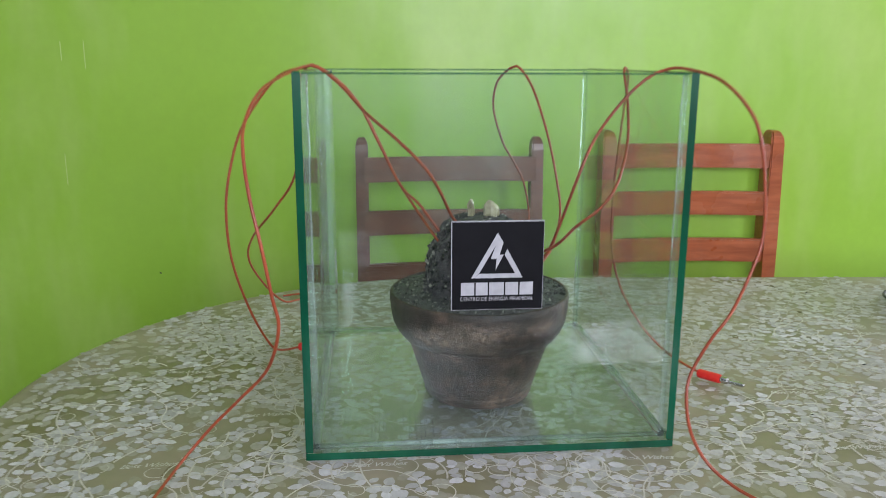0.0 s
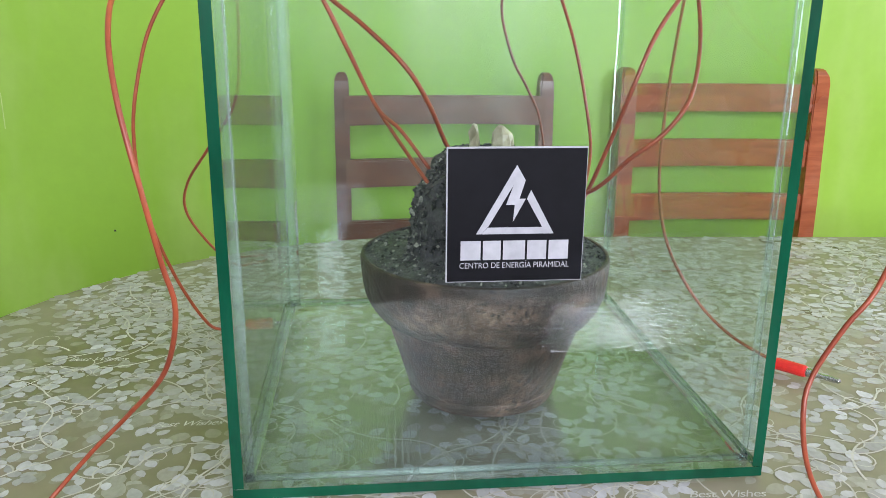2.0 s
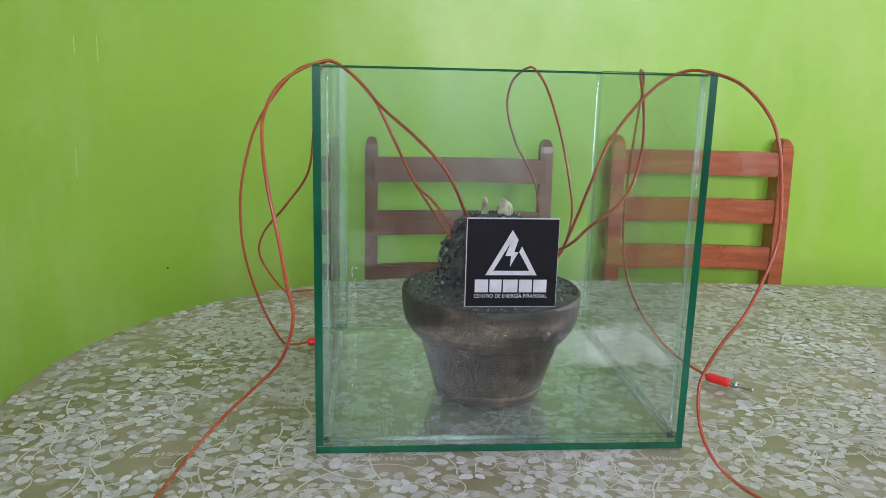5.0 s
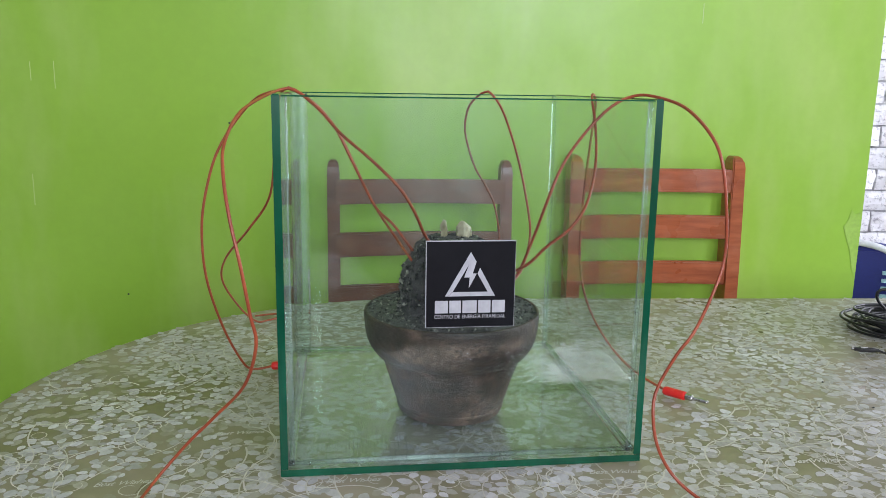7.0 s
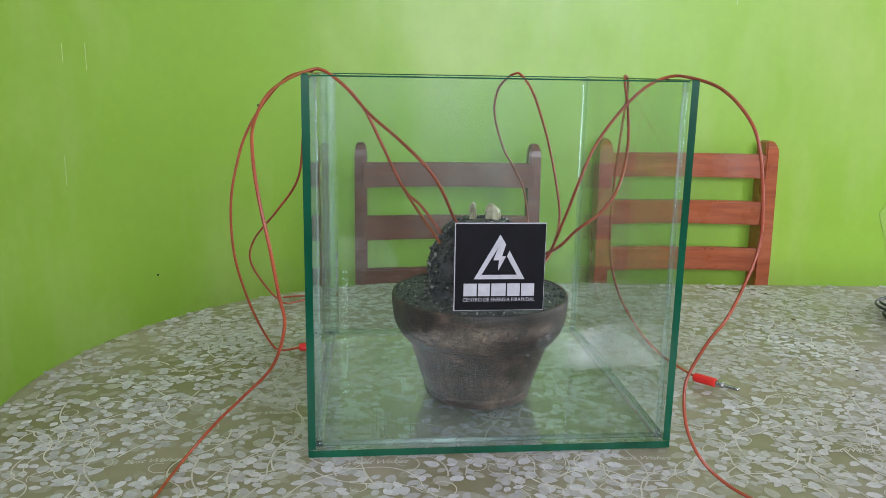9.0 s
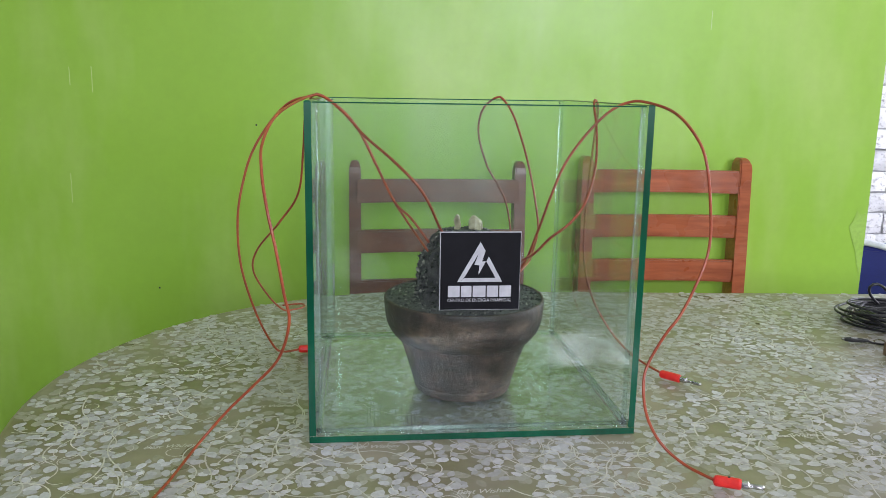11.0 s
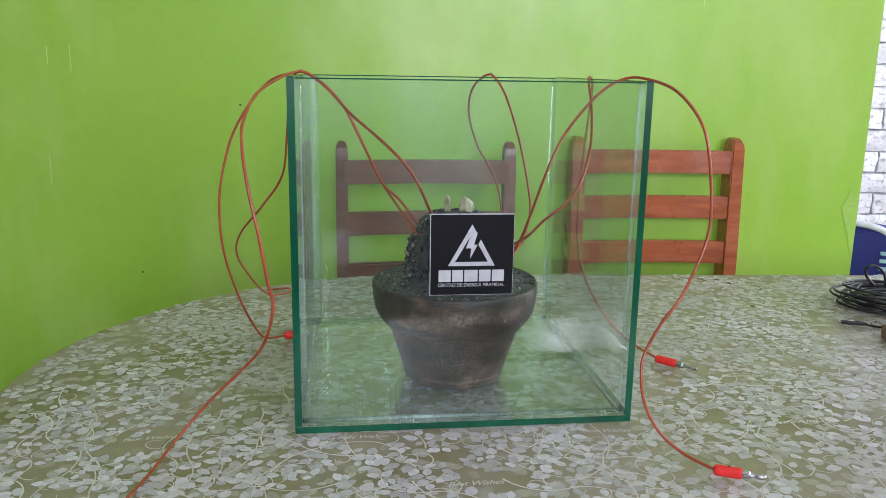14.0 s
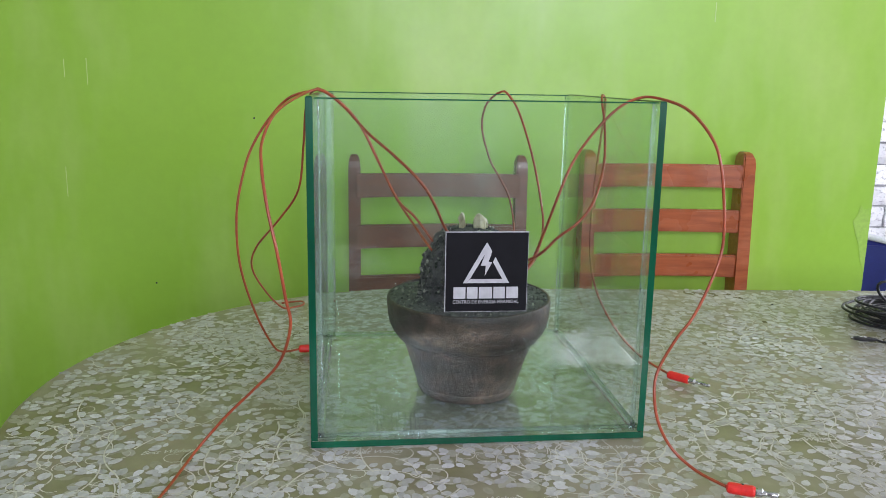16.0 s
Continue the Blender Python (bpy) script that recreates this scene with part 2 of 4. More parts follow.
M_GREENPLASTIC = mottled("green_plastic", (0.01, 0.26, 0.075), (0.02, 0.34, 0.11), 20, 0.35, fine=100, bump=0.0)
M_BROWN = wood("brown_block_wood", (0.12, 0.07, 0.04), (0.22, 0.14, 0.09), 0.5, 0.1)
M_PVC = mottled("white_window_frame", (0.68, 0.68, 0.67), (0.78, 0.78, 0.77), 8, 0.4, fine=60, bump=0.0)


# ---- mesh helpers ----
def mesh_of(bm, name, mats, smooth=False):
    me = bpy.data.meshes.new(name)
    bm.normal_update()
    bm.to_mesh(me)
    bm.free()
    for m in (mats if isinstance(mats, (list, tuple)) else [mats]):
        me.materials.append(m)
    if smooth:
        for p in me.polygons:
            p.use_smooth = True
    return me


def part(name, bm, material, parent=None, label="", smooth=False):
    ob = new(name, mesh_of(bm, name, material, smooth))
    if parent is not None:
        ob.parent = parent
    if label:
        ob["label"] = label
    return ob


def thing(name, m, label, category, group="", kind=""):
    e = new(name)
    e.empty_display_size = 0.05
    e.matrix_world = m
    return tagged(e, label, category, group, kind)


def box(bm, lo, hi, bevel=0.0, seg=2, mat=0):
    lo, hi = Vector(lo), Vector(hi)
    made = bmesh.ops.create_cube(bm, size=1.0, matrix=Matrix.Translation((lo + hi) / 2) @ Matrix.Diagonal((*(hi - lo), 1)))
    faces = {f for v in made["verts"] for f in v.link_faces}
    for f in faces:
        f.material_index = mat
    if bevel:
        bmesh.ops.bevel(bm, geom=list({e for f in faces for e in f.edges}), offset=bevel, segments=seg, affect='EDGES', profile=0.6)
    return bm


def one_box(lo, hi, bevel=0.0, seg=2):
    return box(bmesh.new(), lo, hi, bevel, seg)


def catmull(pts, step):
    pts = [Vector(p) for p in pts]
    out = []
    for i in range(len(pts) - 1):
        p0, p1, p2, p3 = pts[max(i - 1, 0)], pts[i], pts[i + 1], pts[min(i + 2, len(pts) - 1)]
        n = max(2, int((p2 - p1).length / step))
        for k in range(n):
            t = k / n
            out.append(0.5 * ((2 * p1) + (p2 - p0) * t + (2 * p0 - 5 * p1 + 4 * p2 - p3) * t * t + (3 * p1 - p0 - 3 * p2 + p3) * t ** 3))
    out.append(pts[-1])
    return out


def tube(bm, path, radius, sides=8, taper=None):
    """A round tube along a path, its ring carried along without twist."""
    rings = []
    up = Vector((0.3, 0.2, 0.9)).normalized()
    for i, p in enumerate(path):
        d = (path[min(i + 1, len(path) - 1)] - path[max(i - 1, 0)]).normalized()
        side = d.cross(up)
        if side.length < 1e-4:
            side = d.cross(Vector((1, 0, 0)))
        side.normalize()
        up = side.cross(d).normalized()
        r = radius if taper is None else radius * taper(i / (len(path) - 1))
        rings.append([bm.verts.new(p + r * (math.cos(a) * side + math.sin(a) * up)) for a in (2 * math.pi * k / sides for k in range(sides))])
    for a, b in zip(rings, rings[1:]):
        for k in range(sides):
            bm.faces.new((a[k], a[(k + 1) % sides], b[(k + 1) % sides], b[k]))
    bm.faces.new(rings[0][::-1])
    bm.faces.new(rings[-1])
    return bm


def lathe(bm, profile, sides=48, m=Matrix.Identity(4)):
    rings = []
    for r, z in profile:
        rings.append([bm.verts.new(m @ Vector((r * math.cos(2 * math.pi * k / sides), r * math.sin(2 * math.pi * k / sides), z))) for k in range(sides)])
    for a, b in zip(rings, rings[1:]):
        for k in range(sides):
            bm.faces.new((a[k], a[(k + 1) % sides], b[(k + 1) % sides], b[k]))
    bm.faces.new(rings[0][::-1])
    bm.faces.new(rings[-1])
    return bm


def plate(bm, outline, z0, z1, place=lambda x, y, z: Vector((x, y, z))):
    lo = [bm.verts.new(place(x, y, z0)) for x, y in outline]
    hi = [bm.verts.new(place(x, y, z1)) for x, y in outline]
    n = len(outline)
    bm.faces.new(hi)
    bm.faces.new(lo[::-1])
    for i in range(n):
        bm.faces.new((lo[i], lo[(i + 1) % n], hi[(i + 1) % n], hi[i]))
    return bm


def structure(name, boxes, material, label, category):
    bm = bmesh.new()
    for lo, hi in boxes:
        box(bm, lo, hi)
    ob = part(name, bm, material)
    ob.matrix_world = ROOM
    return tagged(ob, label, category, kind="structure")


# ---- the room ----
T = 0.12
structure("floor", [((WEST - T, SOUTH - T, -0.1), (EAST + T, BRICK_V + 0.3, 0))], M_FLOOR, "worn grey cement floor of the room", "floor")
structure("ceiling", [((WEST - T, SOUTH - T, HIGH), (EAST + T, BRICK_V + 0.3, HIGH + 0.1))], M_CEIL, "plain white painted ceiling of the room", "ceiling")
wall_north = structure("wall_north", [((WEST - T, WALL_V, 0), (WALL_END, WALL_V + T, HIGH))], M_WALL, "bright lime green painted wall with pale scuffs and painted sheen", "wall")
structure("wall_west", [((WEST - T, SOUTH - T, 0), (WEST, WALL_V, HIGH))], M_PLASTER, "cream plastered side wall", "wall")
z0, z1 = WIN_Z
piers = [WEST] + [e for w in WINS for e in w[:2]] + [EAST]
structure("wall_south", [((piers[k], SOUTH - T, 0), (piers[k + 1], SOUTH, HIGH)) for k in range(0, len(piers), 2)]
          + [((w[0], SOUTH - T, 0), (w[1], SOUTH, z0)) for w in WINS] + [((w[0], SOUTH - T, z1), (w[1], SOUTH, HIGH)) for w in WINS],
          M_DADO, "dark mauve painted wall with three windows", "wall")
v0, v1, y0, y1 = WIN_E
structure("wall_east", [((EAST, SOUTH - T, 0), (EAST + T, v0, HIGH)), ((EAST, v1, 0), (EAST + T, BRICK_V, HIGH)),
                        ((EAST, v0, 0), (EAST + T, v1, y0)), ((EAST, v0, y1), (EAST + T, v1, HIGH))], M_PLASTER, "cream plastered wall with a wide opening", "wall")
structure("wall_passage", [((WALL_END - 0.3 - T, WALL_V + T, 0), (WALL_END - 0.3, BRICK_V, HIGH))], M_PLASTER, "cream plastered wall closing the passage", "wall")


def window_unit(name, m, w, h, bars):
    win = thing(name, m, "white framed window letting in daylight", "window", kind="structure")
    f = 0.02
    bm = bmesh.new()
    box(bm, (0, 0, 0), (w, 0.06, f), 0.004)
    box(bm, (0, 0, h - f), (w, 0.06, h), 0.004)
    box(bm, (0, 0, f), (f, 0.06, h - f), 0.004)
    box(bm, (w - f, 0, f), (w, 0.06, h - f), 0.004)
    part("window_frame", bm, M_PVC, win)
    for k in range(1, bars):
        part("mullion", one_box((w * k / bars - 0.02, 0.005, f), (w * k / bars + 0.02, 0.055, h - f), 0.004), M_PVC, win)
    return win


for k, (w0, w1, _) in enumerate(WINS):
    window_unit("window_%d" % (k + 1), ROOM @ pose(w0, SOUTH - 0.03, z0), w1 - w0, z1 - z0, 2 if w1 - w0 > 0.5 else 1)


# ---- table and cloth ----
R, TAB_LEN = 0.437, 1.30       # half width, and the straight stretch between the round ends


def stadium(r, n=40):
    left = [(-r * math.sin(math.pi * k / n), r * math.cos(math.pi * k / n)) for k in range(n + 1)]
    right = [(TAB_LEN + r * math.sin(math.pi * k / n), -r * math.cos(math.pi * k / n)) for k in range(n + 1)]
    return left + right


def dining_table():
    t = thing("dining_table", ROOM, "long wooden dining table with rounded ends under a cloth", "table")
    part("tabletop", plate(bmesh.new(), stadium(R - 0.008), TABLE_Z - 0.032, TABLE_Z - 0.004), M_TABLEWOOD, t)
    bm = bmesh.new()
    for sgn in (-1, 1):
        box(bm, (0, sgn * 0.28 - 0.012, TABLE_Z - 0.13), (TAB_LEN, sgn * 0.28 + 0.012, TABLE_Z - 0.032), 0.003)
    part("apron", bm, M_TABLEWOOD, t)
    for x in (0.0, TAB_LEN):
        for y in (-0.28, 0.28):
            part("leg", one_box((x - 0.035, y - 0.035, 0), (x + 0.035, y + 0.035, TABLE_Z - 0.032), 0.006), M_TABLEWOOD, t)
    return t


def tablecloth():
    t = thing("tablecloth", ROOM, "olive plastic tablecloth printed with pale leaves and vines", "tablecloth")
    bm = bmesh.new()
    rim = []
    prof = [(-0.007, 0.0), (-0.003, -0.001), (0.0015, -0.007), (0.003, -0.02), (0.004, -0.08), (0.010, -0.20)]
    for j, (out, dz) in enumerate(prof):
        ring = []
        pts = stadium(R + out)
        for k, (x, y) in enumerate(pts):
            wave = 0.010 * math.sin(k * 0.75) * (j / (len(prof) - 1)) ** 2
            c = Vector((min(max(x, 0), TAB_LEN), 0, 0))
            d = (Vector((x, y, 0)) - c).normalized()
            ring.append(bm.verts.new(Vector((x, y, TABLE_Z + dz)) + d * wave))
        rim.append(ring)
    bm.faces.new(rim[0])
    n = len(rim[0])
    for a, b in zip(rim, rim[1:]):
        for k in range(n):
            bm.faces.new((a[k], b[k], b[(k + 1) % n], a[(k + 1) % n]))
    sheet = part("cloth_sheet", bm, M_CLOTH, t)
    for p in sheet.data.polygons:
        p.use_smooth = len(p.vertices) == 4
    return t


def on_table(x, y, margin=0.012):
    cx = min(max(x, 0), TAB_LEN)
    return math.hypot(x - cx, y) < R - margin


WORDS = ((0.205, 0.583), (-0.01, 0.588), (0.385, 0.585), (0.075, 0.500), (-0.11, 0.688), (0.39, 0.70), (0.56, 0.66), (-0.19, 0.60), (-0.2, 0.80), (0.56, 0.86), (0.30, 0.45), (0.62, 0.78))


def leaf_print(cloth):
    """Sprays of ovate leaves and thin curling vines, a fraction of a millimetre proud of the cloth."""
    rnd = random.Random(7)
    words = [(ROOM.inverted() @ Vector((x, y, 0))).to_tuple()[:2] for x, y in WORDS]
    pv, pf, gv, gf, vv, vf = [], [], [], [], [], []

    def leaf(x, y, ang, ln, wd, faint=False):
        if not on_table(x, y) or any(a < x < a + 0.052 and b - 0.008 < y < b + 0.014 for a, b in words):
            return
        lv, lf = (gv, gf) if faint else (pv, pf)
        z = TABLE_Z + (0.00004 if faint else 0.00014) + 0.00016 * rnd.random() * (0.5 if faint else 1.0)
        i0 = len(lv)
        ca, sa = math.cos(ang), math.sin(ang)
        bend = rnd.uniform(-0.3, 0.3)
        n = 6
        prof = [max(0.0, math.sin(math.pi * (k / n) ** 0.85)) ** 0.7 for k in range(n + 1)]
        ring = [(k / n * ln, wd * 0.5 * prof[k]) for k in range(n + 1)] + [(k / n * ln, -wd * 0.5 * prof[k]) for k in range(n - 1, 0, -1)]
        for a, b in ring:
            b += bend * a * (a / ln)
            lv.append((x + ca * a - sa * b, y + sa * a + ca * b, z))
        lf.append(tuple(range(i0, len(lv))))

    def vine(x, y, ang, length, curl, wd):
        step = 0.004
        i0 = len(vv)
        n = int(length / step)
        z = TABLE_Z + 0.00036 + 0.0001 * rnd.random()
        pts = []
        c = curl
        for k in range(n + 1):
            w = wd * (1 - 0.45 * k / n)
            nx, ny = -math.sin(ang), math.cos(ang)
            if not on_table(x, y):
                break
            pts.append((x, y, ang))
            vv.append((x + nx * w / 2, y + ny * w / 2, z))
            vv.append((x - nx * w / 2, y - ny * w / 2, z))
            if k and k % 14 == 0:
                c = -c * rnd.uniform(0.7, 1.2)
            ang += c * step * (1 + 1.6 * k / n)
            x += math.cos(ang) * step
            y += math.sin(ang) * step
        for k in range(len(pts) - 1):
            a = i0 + 2 * k
            vf.append((a, a + 1, a + 3, a + 2))
        return pts

    taken = collections.defaultdict(list)

    def single_leaf(x, y, ang, ln, wd):
        """A leaf only where it does not lie over another one."""
        cx, cy = x + 0.5 * ln * math.cos(ang), y + 0.5 * ln * math.sin(ang)
        i, j = int(cx / 0.012), int(cy / 0.012)
        for p in range(i - 1, i + 2):
            for q in range(j - 1, j + 2):
                for ox, oy, ol in taken[p, q]:
                    if math.hypot(cx - ox, cy - oy) < 0.27 * (ln + ol):
                        return
        taken[i, j].append((cx, cy, ln))
        leaf(x, y, ang, ln, wd)

    pitch = 0.046
    gx = int((TAB_LEN + 2 * R) / pitch) + 2
    gy = int(2 * R / pitch) + 2
    cells = [(i, j) for i in range(gx) for j in range(gy)]
    rnd.shuffle(cells)
    for i, j in cells:
        x = -R + (i + 0.5 * (j % 2) + rnd.uniform(-0.3, 0.3)) * pitch
        y = -R + (j + rnd.uniform(-0.3, 0.3)) * pitch
        if not on_table(x, y):
            continue
        # a meandering stem with leaves to both sides, and curled tendrils
        pts = vine(x, y, rnd.uniform(0, 2 * math.pi), rnd.uniform(0.09, 0.20), rnd.choice((-1, 1)) * rnd.uniform(8, 24), 0.0015)
        side = rnd.choice((-1, 1))
        for k, (px, py, pa) in enumerate(pts):
            if k % 3 == 2:
                side = -side
                a = pa + side * rnd.uniform(0.6, 1.15)
                ln = rnd.uniform(0.0085, 0.0145)
                stalk = rnd.uniform(0.0005, 0.004)
                single_leaf(px + stalk * math.cos(a), py + stalk * math.sin(a), a, ln, ln * rnd.uniform(0.60, 0.82))
            if k % 13 == 9:
                vine(px, py, pa + rnd.choice((-1, 1)) * 0.9, rnd.uniform(0.02, 0.05), rnd.choice((-1, 1)) * rnd.uniform(40, 80), 0.0011)
        if pts:
            px, py, pa = pts[-1]
            for q in (-0.9, 0.0, 0.9):
                ln = rnd.uniform(0.0095, 0.0140)
                single_leaf(px + 0.001 * math.cos(pa + q), py + 0.001 * math.sin(pa + q), pa + q, ln, ln * rnd.uniform(0.6, 0.75))
    for k in range(int(9.0 * len(cells))):
        x, y = rnd.uniform(-R, TAB_LEN + R), rnd.uniform(-R, R)
        ln = rnd.uniform(0.008, 0.018)
        leaf(x, y, rnd.uniform(0, 6.28), ln, ln * rnd.uniform(0.55, 0.8), True)
    # loose trefoils and small buds fill the ground between the stems
    for k in range(int(5.0 * len(cells))):
        x, y = rnd.uniform(-R, TAB_LEN + R), rnd.uniform(-R, R)
        a0 = rnd.uniform(0, 6.28)
        if noise.noise(Vector((x * 7, y * 7, 3))) < -0.28:
            continue
        for q in range(rnd.choice((2, 3, 3, 5))):
            ln = rnd.uniform(0.0075, 0.0130)
            a = a0 + q * 1.15 + rnd.uniform(-0.2, 0.2)
            single_leaf(x + 0.0012 * math.cos(a), y + 0.0012 * math.sin(a), a, ln, ln * rnd.uniform(0.6, 0.78))
    for nm, vs, fs, mt, lab in (("leaf_print", pv, pf, M_PRINT, "pale grey printed leaves"), ("shadow_leaf_print", gv, gf, M_GHOST, "faint olive grey printed leaves"), ("vine_print", vv, vf, M_VINE, "cream printed curling vines")):
        me = bpy.data.meshes.new(nm)
        me.from_pydata(vs, [], fs)
        me.materials.append(mt)
        ob = new(nm, me)
        ob.parent = cloth
        tagged(ob, lab, kind="stuff")


def script_print(cloth):
    """The cursive greeting that recurs between the sprays."""
    rnd = random.Random(3)
    inv = ROOM.inverted()
    for x, y in WORDS:
        cu = bpy.data.curves.new("greeting", 'FONT')
        cu.body, cu.size, cu.shear, cu.extrude = "Best Wishes", 0.0095, 0.45, 0.0
        cu.space_character = 0.92
        tmp = new("greeting_curve", cu)
        dg = bpy.context.evaluated_depsgraph_get()
        me = bpy.data.meshes.new_from_object(tmp.evaluated_get(dg))
        bpy.data.objects.remove(tmp)
        me.materials.clear()
        me.materials.append(M_WORD)
        ob = new("greeting", me)
        ob.parent = cloth
        p = inv @ Vector((x, y, 0))
        ob.matrix_local = pose(p.x, p.y, TABLE_Z + 0.0005, 0, 0, 4 + rnd.uniform(-6, 6))


dining_table()
cloth = tablecloth()
leaf_print(cloth)
script_print(cloth)


# ---- chairs ----
def chair(name, m, width, material, label, slats, slat, depth, post):
    c = thing(name, m, label, "chair", group="chairs along the wall")
    half = width / 2

    def leg(x, front):
        bm = bmesh.new()
        if front:
            box(bm, (x - 0.017, -0.40, 0), (x + 0.017, -0.365, 0.43), 0.004)
            return bm
        # back post: one upright, raked above the seat, with a rounded head
        segs = [(0.0, 0.0, 1.0), (0.45, 0.0, 1.0), (0.70, 0.006, 1.0), (0.902, 0.014, 1.0), (0.914, 0.0145, 0.92), (0.922, 0.015, 0.72), (0.926, 0.015, 0.42)]
        rings = [[(x + sx * post * f, dy + (sy * depth + 0.016 - depth) * f, z) for sx, sy in ((-1, -1), (1, -1), (1, 1), (-1, 1))] for z, dy, f in segs]
        vs = [[bm.verts.new(p) for p in r] for r in rings]
        for a, b in zip(vs, vs[1:]):
            for k in range(4):
                bm.faces.new((a[k], a[(k + 1) % 4], b[(k + 1) % 4], b[k]))
        bm.faces.new(vs[0][::-1])
        bm.faces.new(vs[-1])
        up = [e for e in bm.edges if abs(e.verts[0].co.z - e.verts[1].co.z) > 0.005]
        bmesh.ops.bevel(bm, geom=up, offset=0.003, segments=2, affect='EDGES')
        return bm

    for x in (-half, half):
        part("back_post", leg(x, False), material, c)
        part("front_leg", leg(x, True), material, c)
    # three bowed slats
    for zc, dy in zip(slats, (0.000, -0.002, -0.004)):
        bm = bmesh.new()
        n, h, th = 14, slat, 0.016
        rings = []
        for k in range(n + 1):
            s = k / n * 2 - 1
            x = s * (half - 0.004)
            y = dy - depth + 0.014 + 0.010 * (1 - s * s)
            arch = 0.0015 * (1 - s * s)
            zl, zh = zc - h / 2 + arch, zc + h / 2 + arch * 0.3
            rings.append([bm.verts.new((x, y - th / 2, zl)), bm.verts.new((x, y - th / 2, zh)), bm.verts.new((x, y + th / 2, zh)), bm.verts.new((x, y + th / 2, zl))])
        for a, b in zip(rings, rings[1:]):
            for k in range(4):
                bm.faces.new((a[k], b[k], b[(k + 1) % 4], a[(k + 1) % 4]))
        bm.faces.new(rings[0])
        bm.faces.new(rings[-1][::-1])
        bmesh.ops.recalc_face_normals(bm, faces=bm.faces)
        bmesh.ops.bevel(bm, geom=[e for e in bm.edges if abs(e.verts[0].co.x - e.verts[1].co.x) > 0.005], offset=0.003, segments=2, affect='EDGES')
        part("back_slat", bm, material, c)
    part("seat", one_box((-half - 0.02, -0.41, 0.43), (half + 0.02, -0.018, 0.452), 0.006), material, c)
    for y in (-0.383, 0.0):
        part("rail", one_box((-half + 0.014, y - 0.01, 0.37), (half - 0.014, y + 0.01, 0.43), 0.003), material, c)
    for x in (-half, half):
        part("stretcher", one_box((x - 0.009, -0.365, 0.18), (x + 0.009, -0.016, 0.21), 0.003), material, c)
    return c


chair("dining_chair", pose(0.1595, 1.508, 0, 0, 0, 0) @ Matrix.Diagonal((1, 1, 0.9965, 1)), 0.331, M_CHAIR_DARK, "dark brown wooden ladder-back chair with dusty slats", (0.8665, 0.7650, 0.6625), 0.047, 0.016, 0.0118)
chair("dining_chair", pose(0.666, 1.612, 0, 0, 0, -3), 0.345, M_CHAIR_RED, "orange-brown varnished wooden ladder-back chair by the wall", (0.874, 0.776, 0.677), 0.050, 0.026, 0.0138)


# ---- the glass box ----
BX0, BX1, BY0, BY1, BZ0, BZ1, G = -0.045, 0.255, 0.6, 0.9, 0.7513, 1.054, 0.006


def pane(name, lo, hi, thin, parent, dark, glass):
    """One pane: clear broad sides, dark green edges on the sides named in dark, paler ones where it is glued; an added
    dark chamfer draws the refraction line along the top edge.
    """
    bm = one_box(lo, hi, 0.0)
    bm.normal_update()
    for f in bm.faces:
        if abs(f.normal[thin]) > 0.5:
            f.material_index = 0
        else:
            k = max(range(3), key=lambda q: abs(f.normal[q]))
            f.material_index = 1 if ("-+"[f.normal[k] > 0] + "xyz"[k]) in dark else 2
    if "+z" in dark:
        top = [e for e in bm.edges if all(abs(v.co.z - hi[2]) < 1e-6 for v in e.verts)]
        made = bmesh.ops.bevel(bm, geom=top, offset=0.0011, segments=1, affect='EDGES')
        for f in made["faces"]:
            f.material_index = 1
    return part(name, bm, [glass, M_EDGE, M_EDGE_PALE], parent)


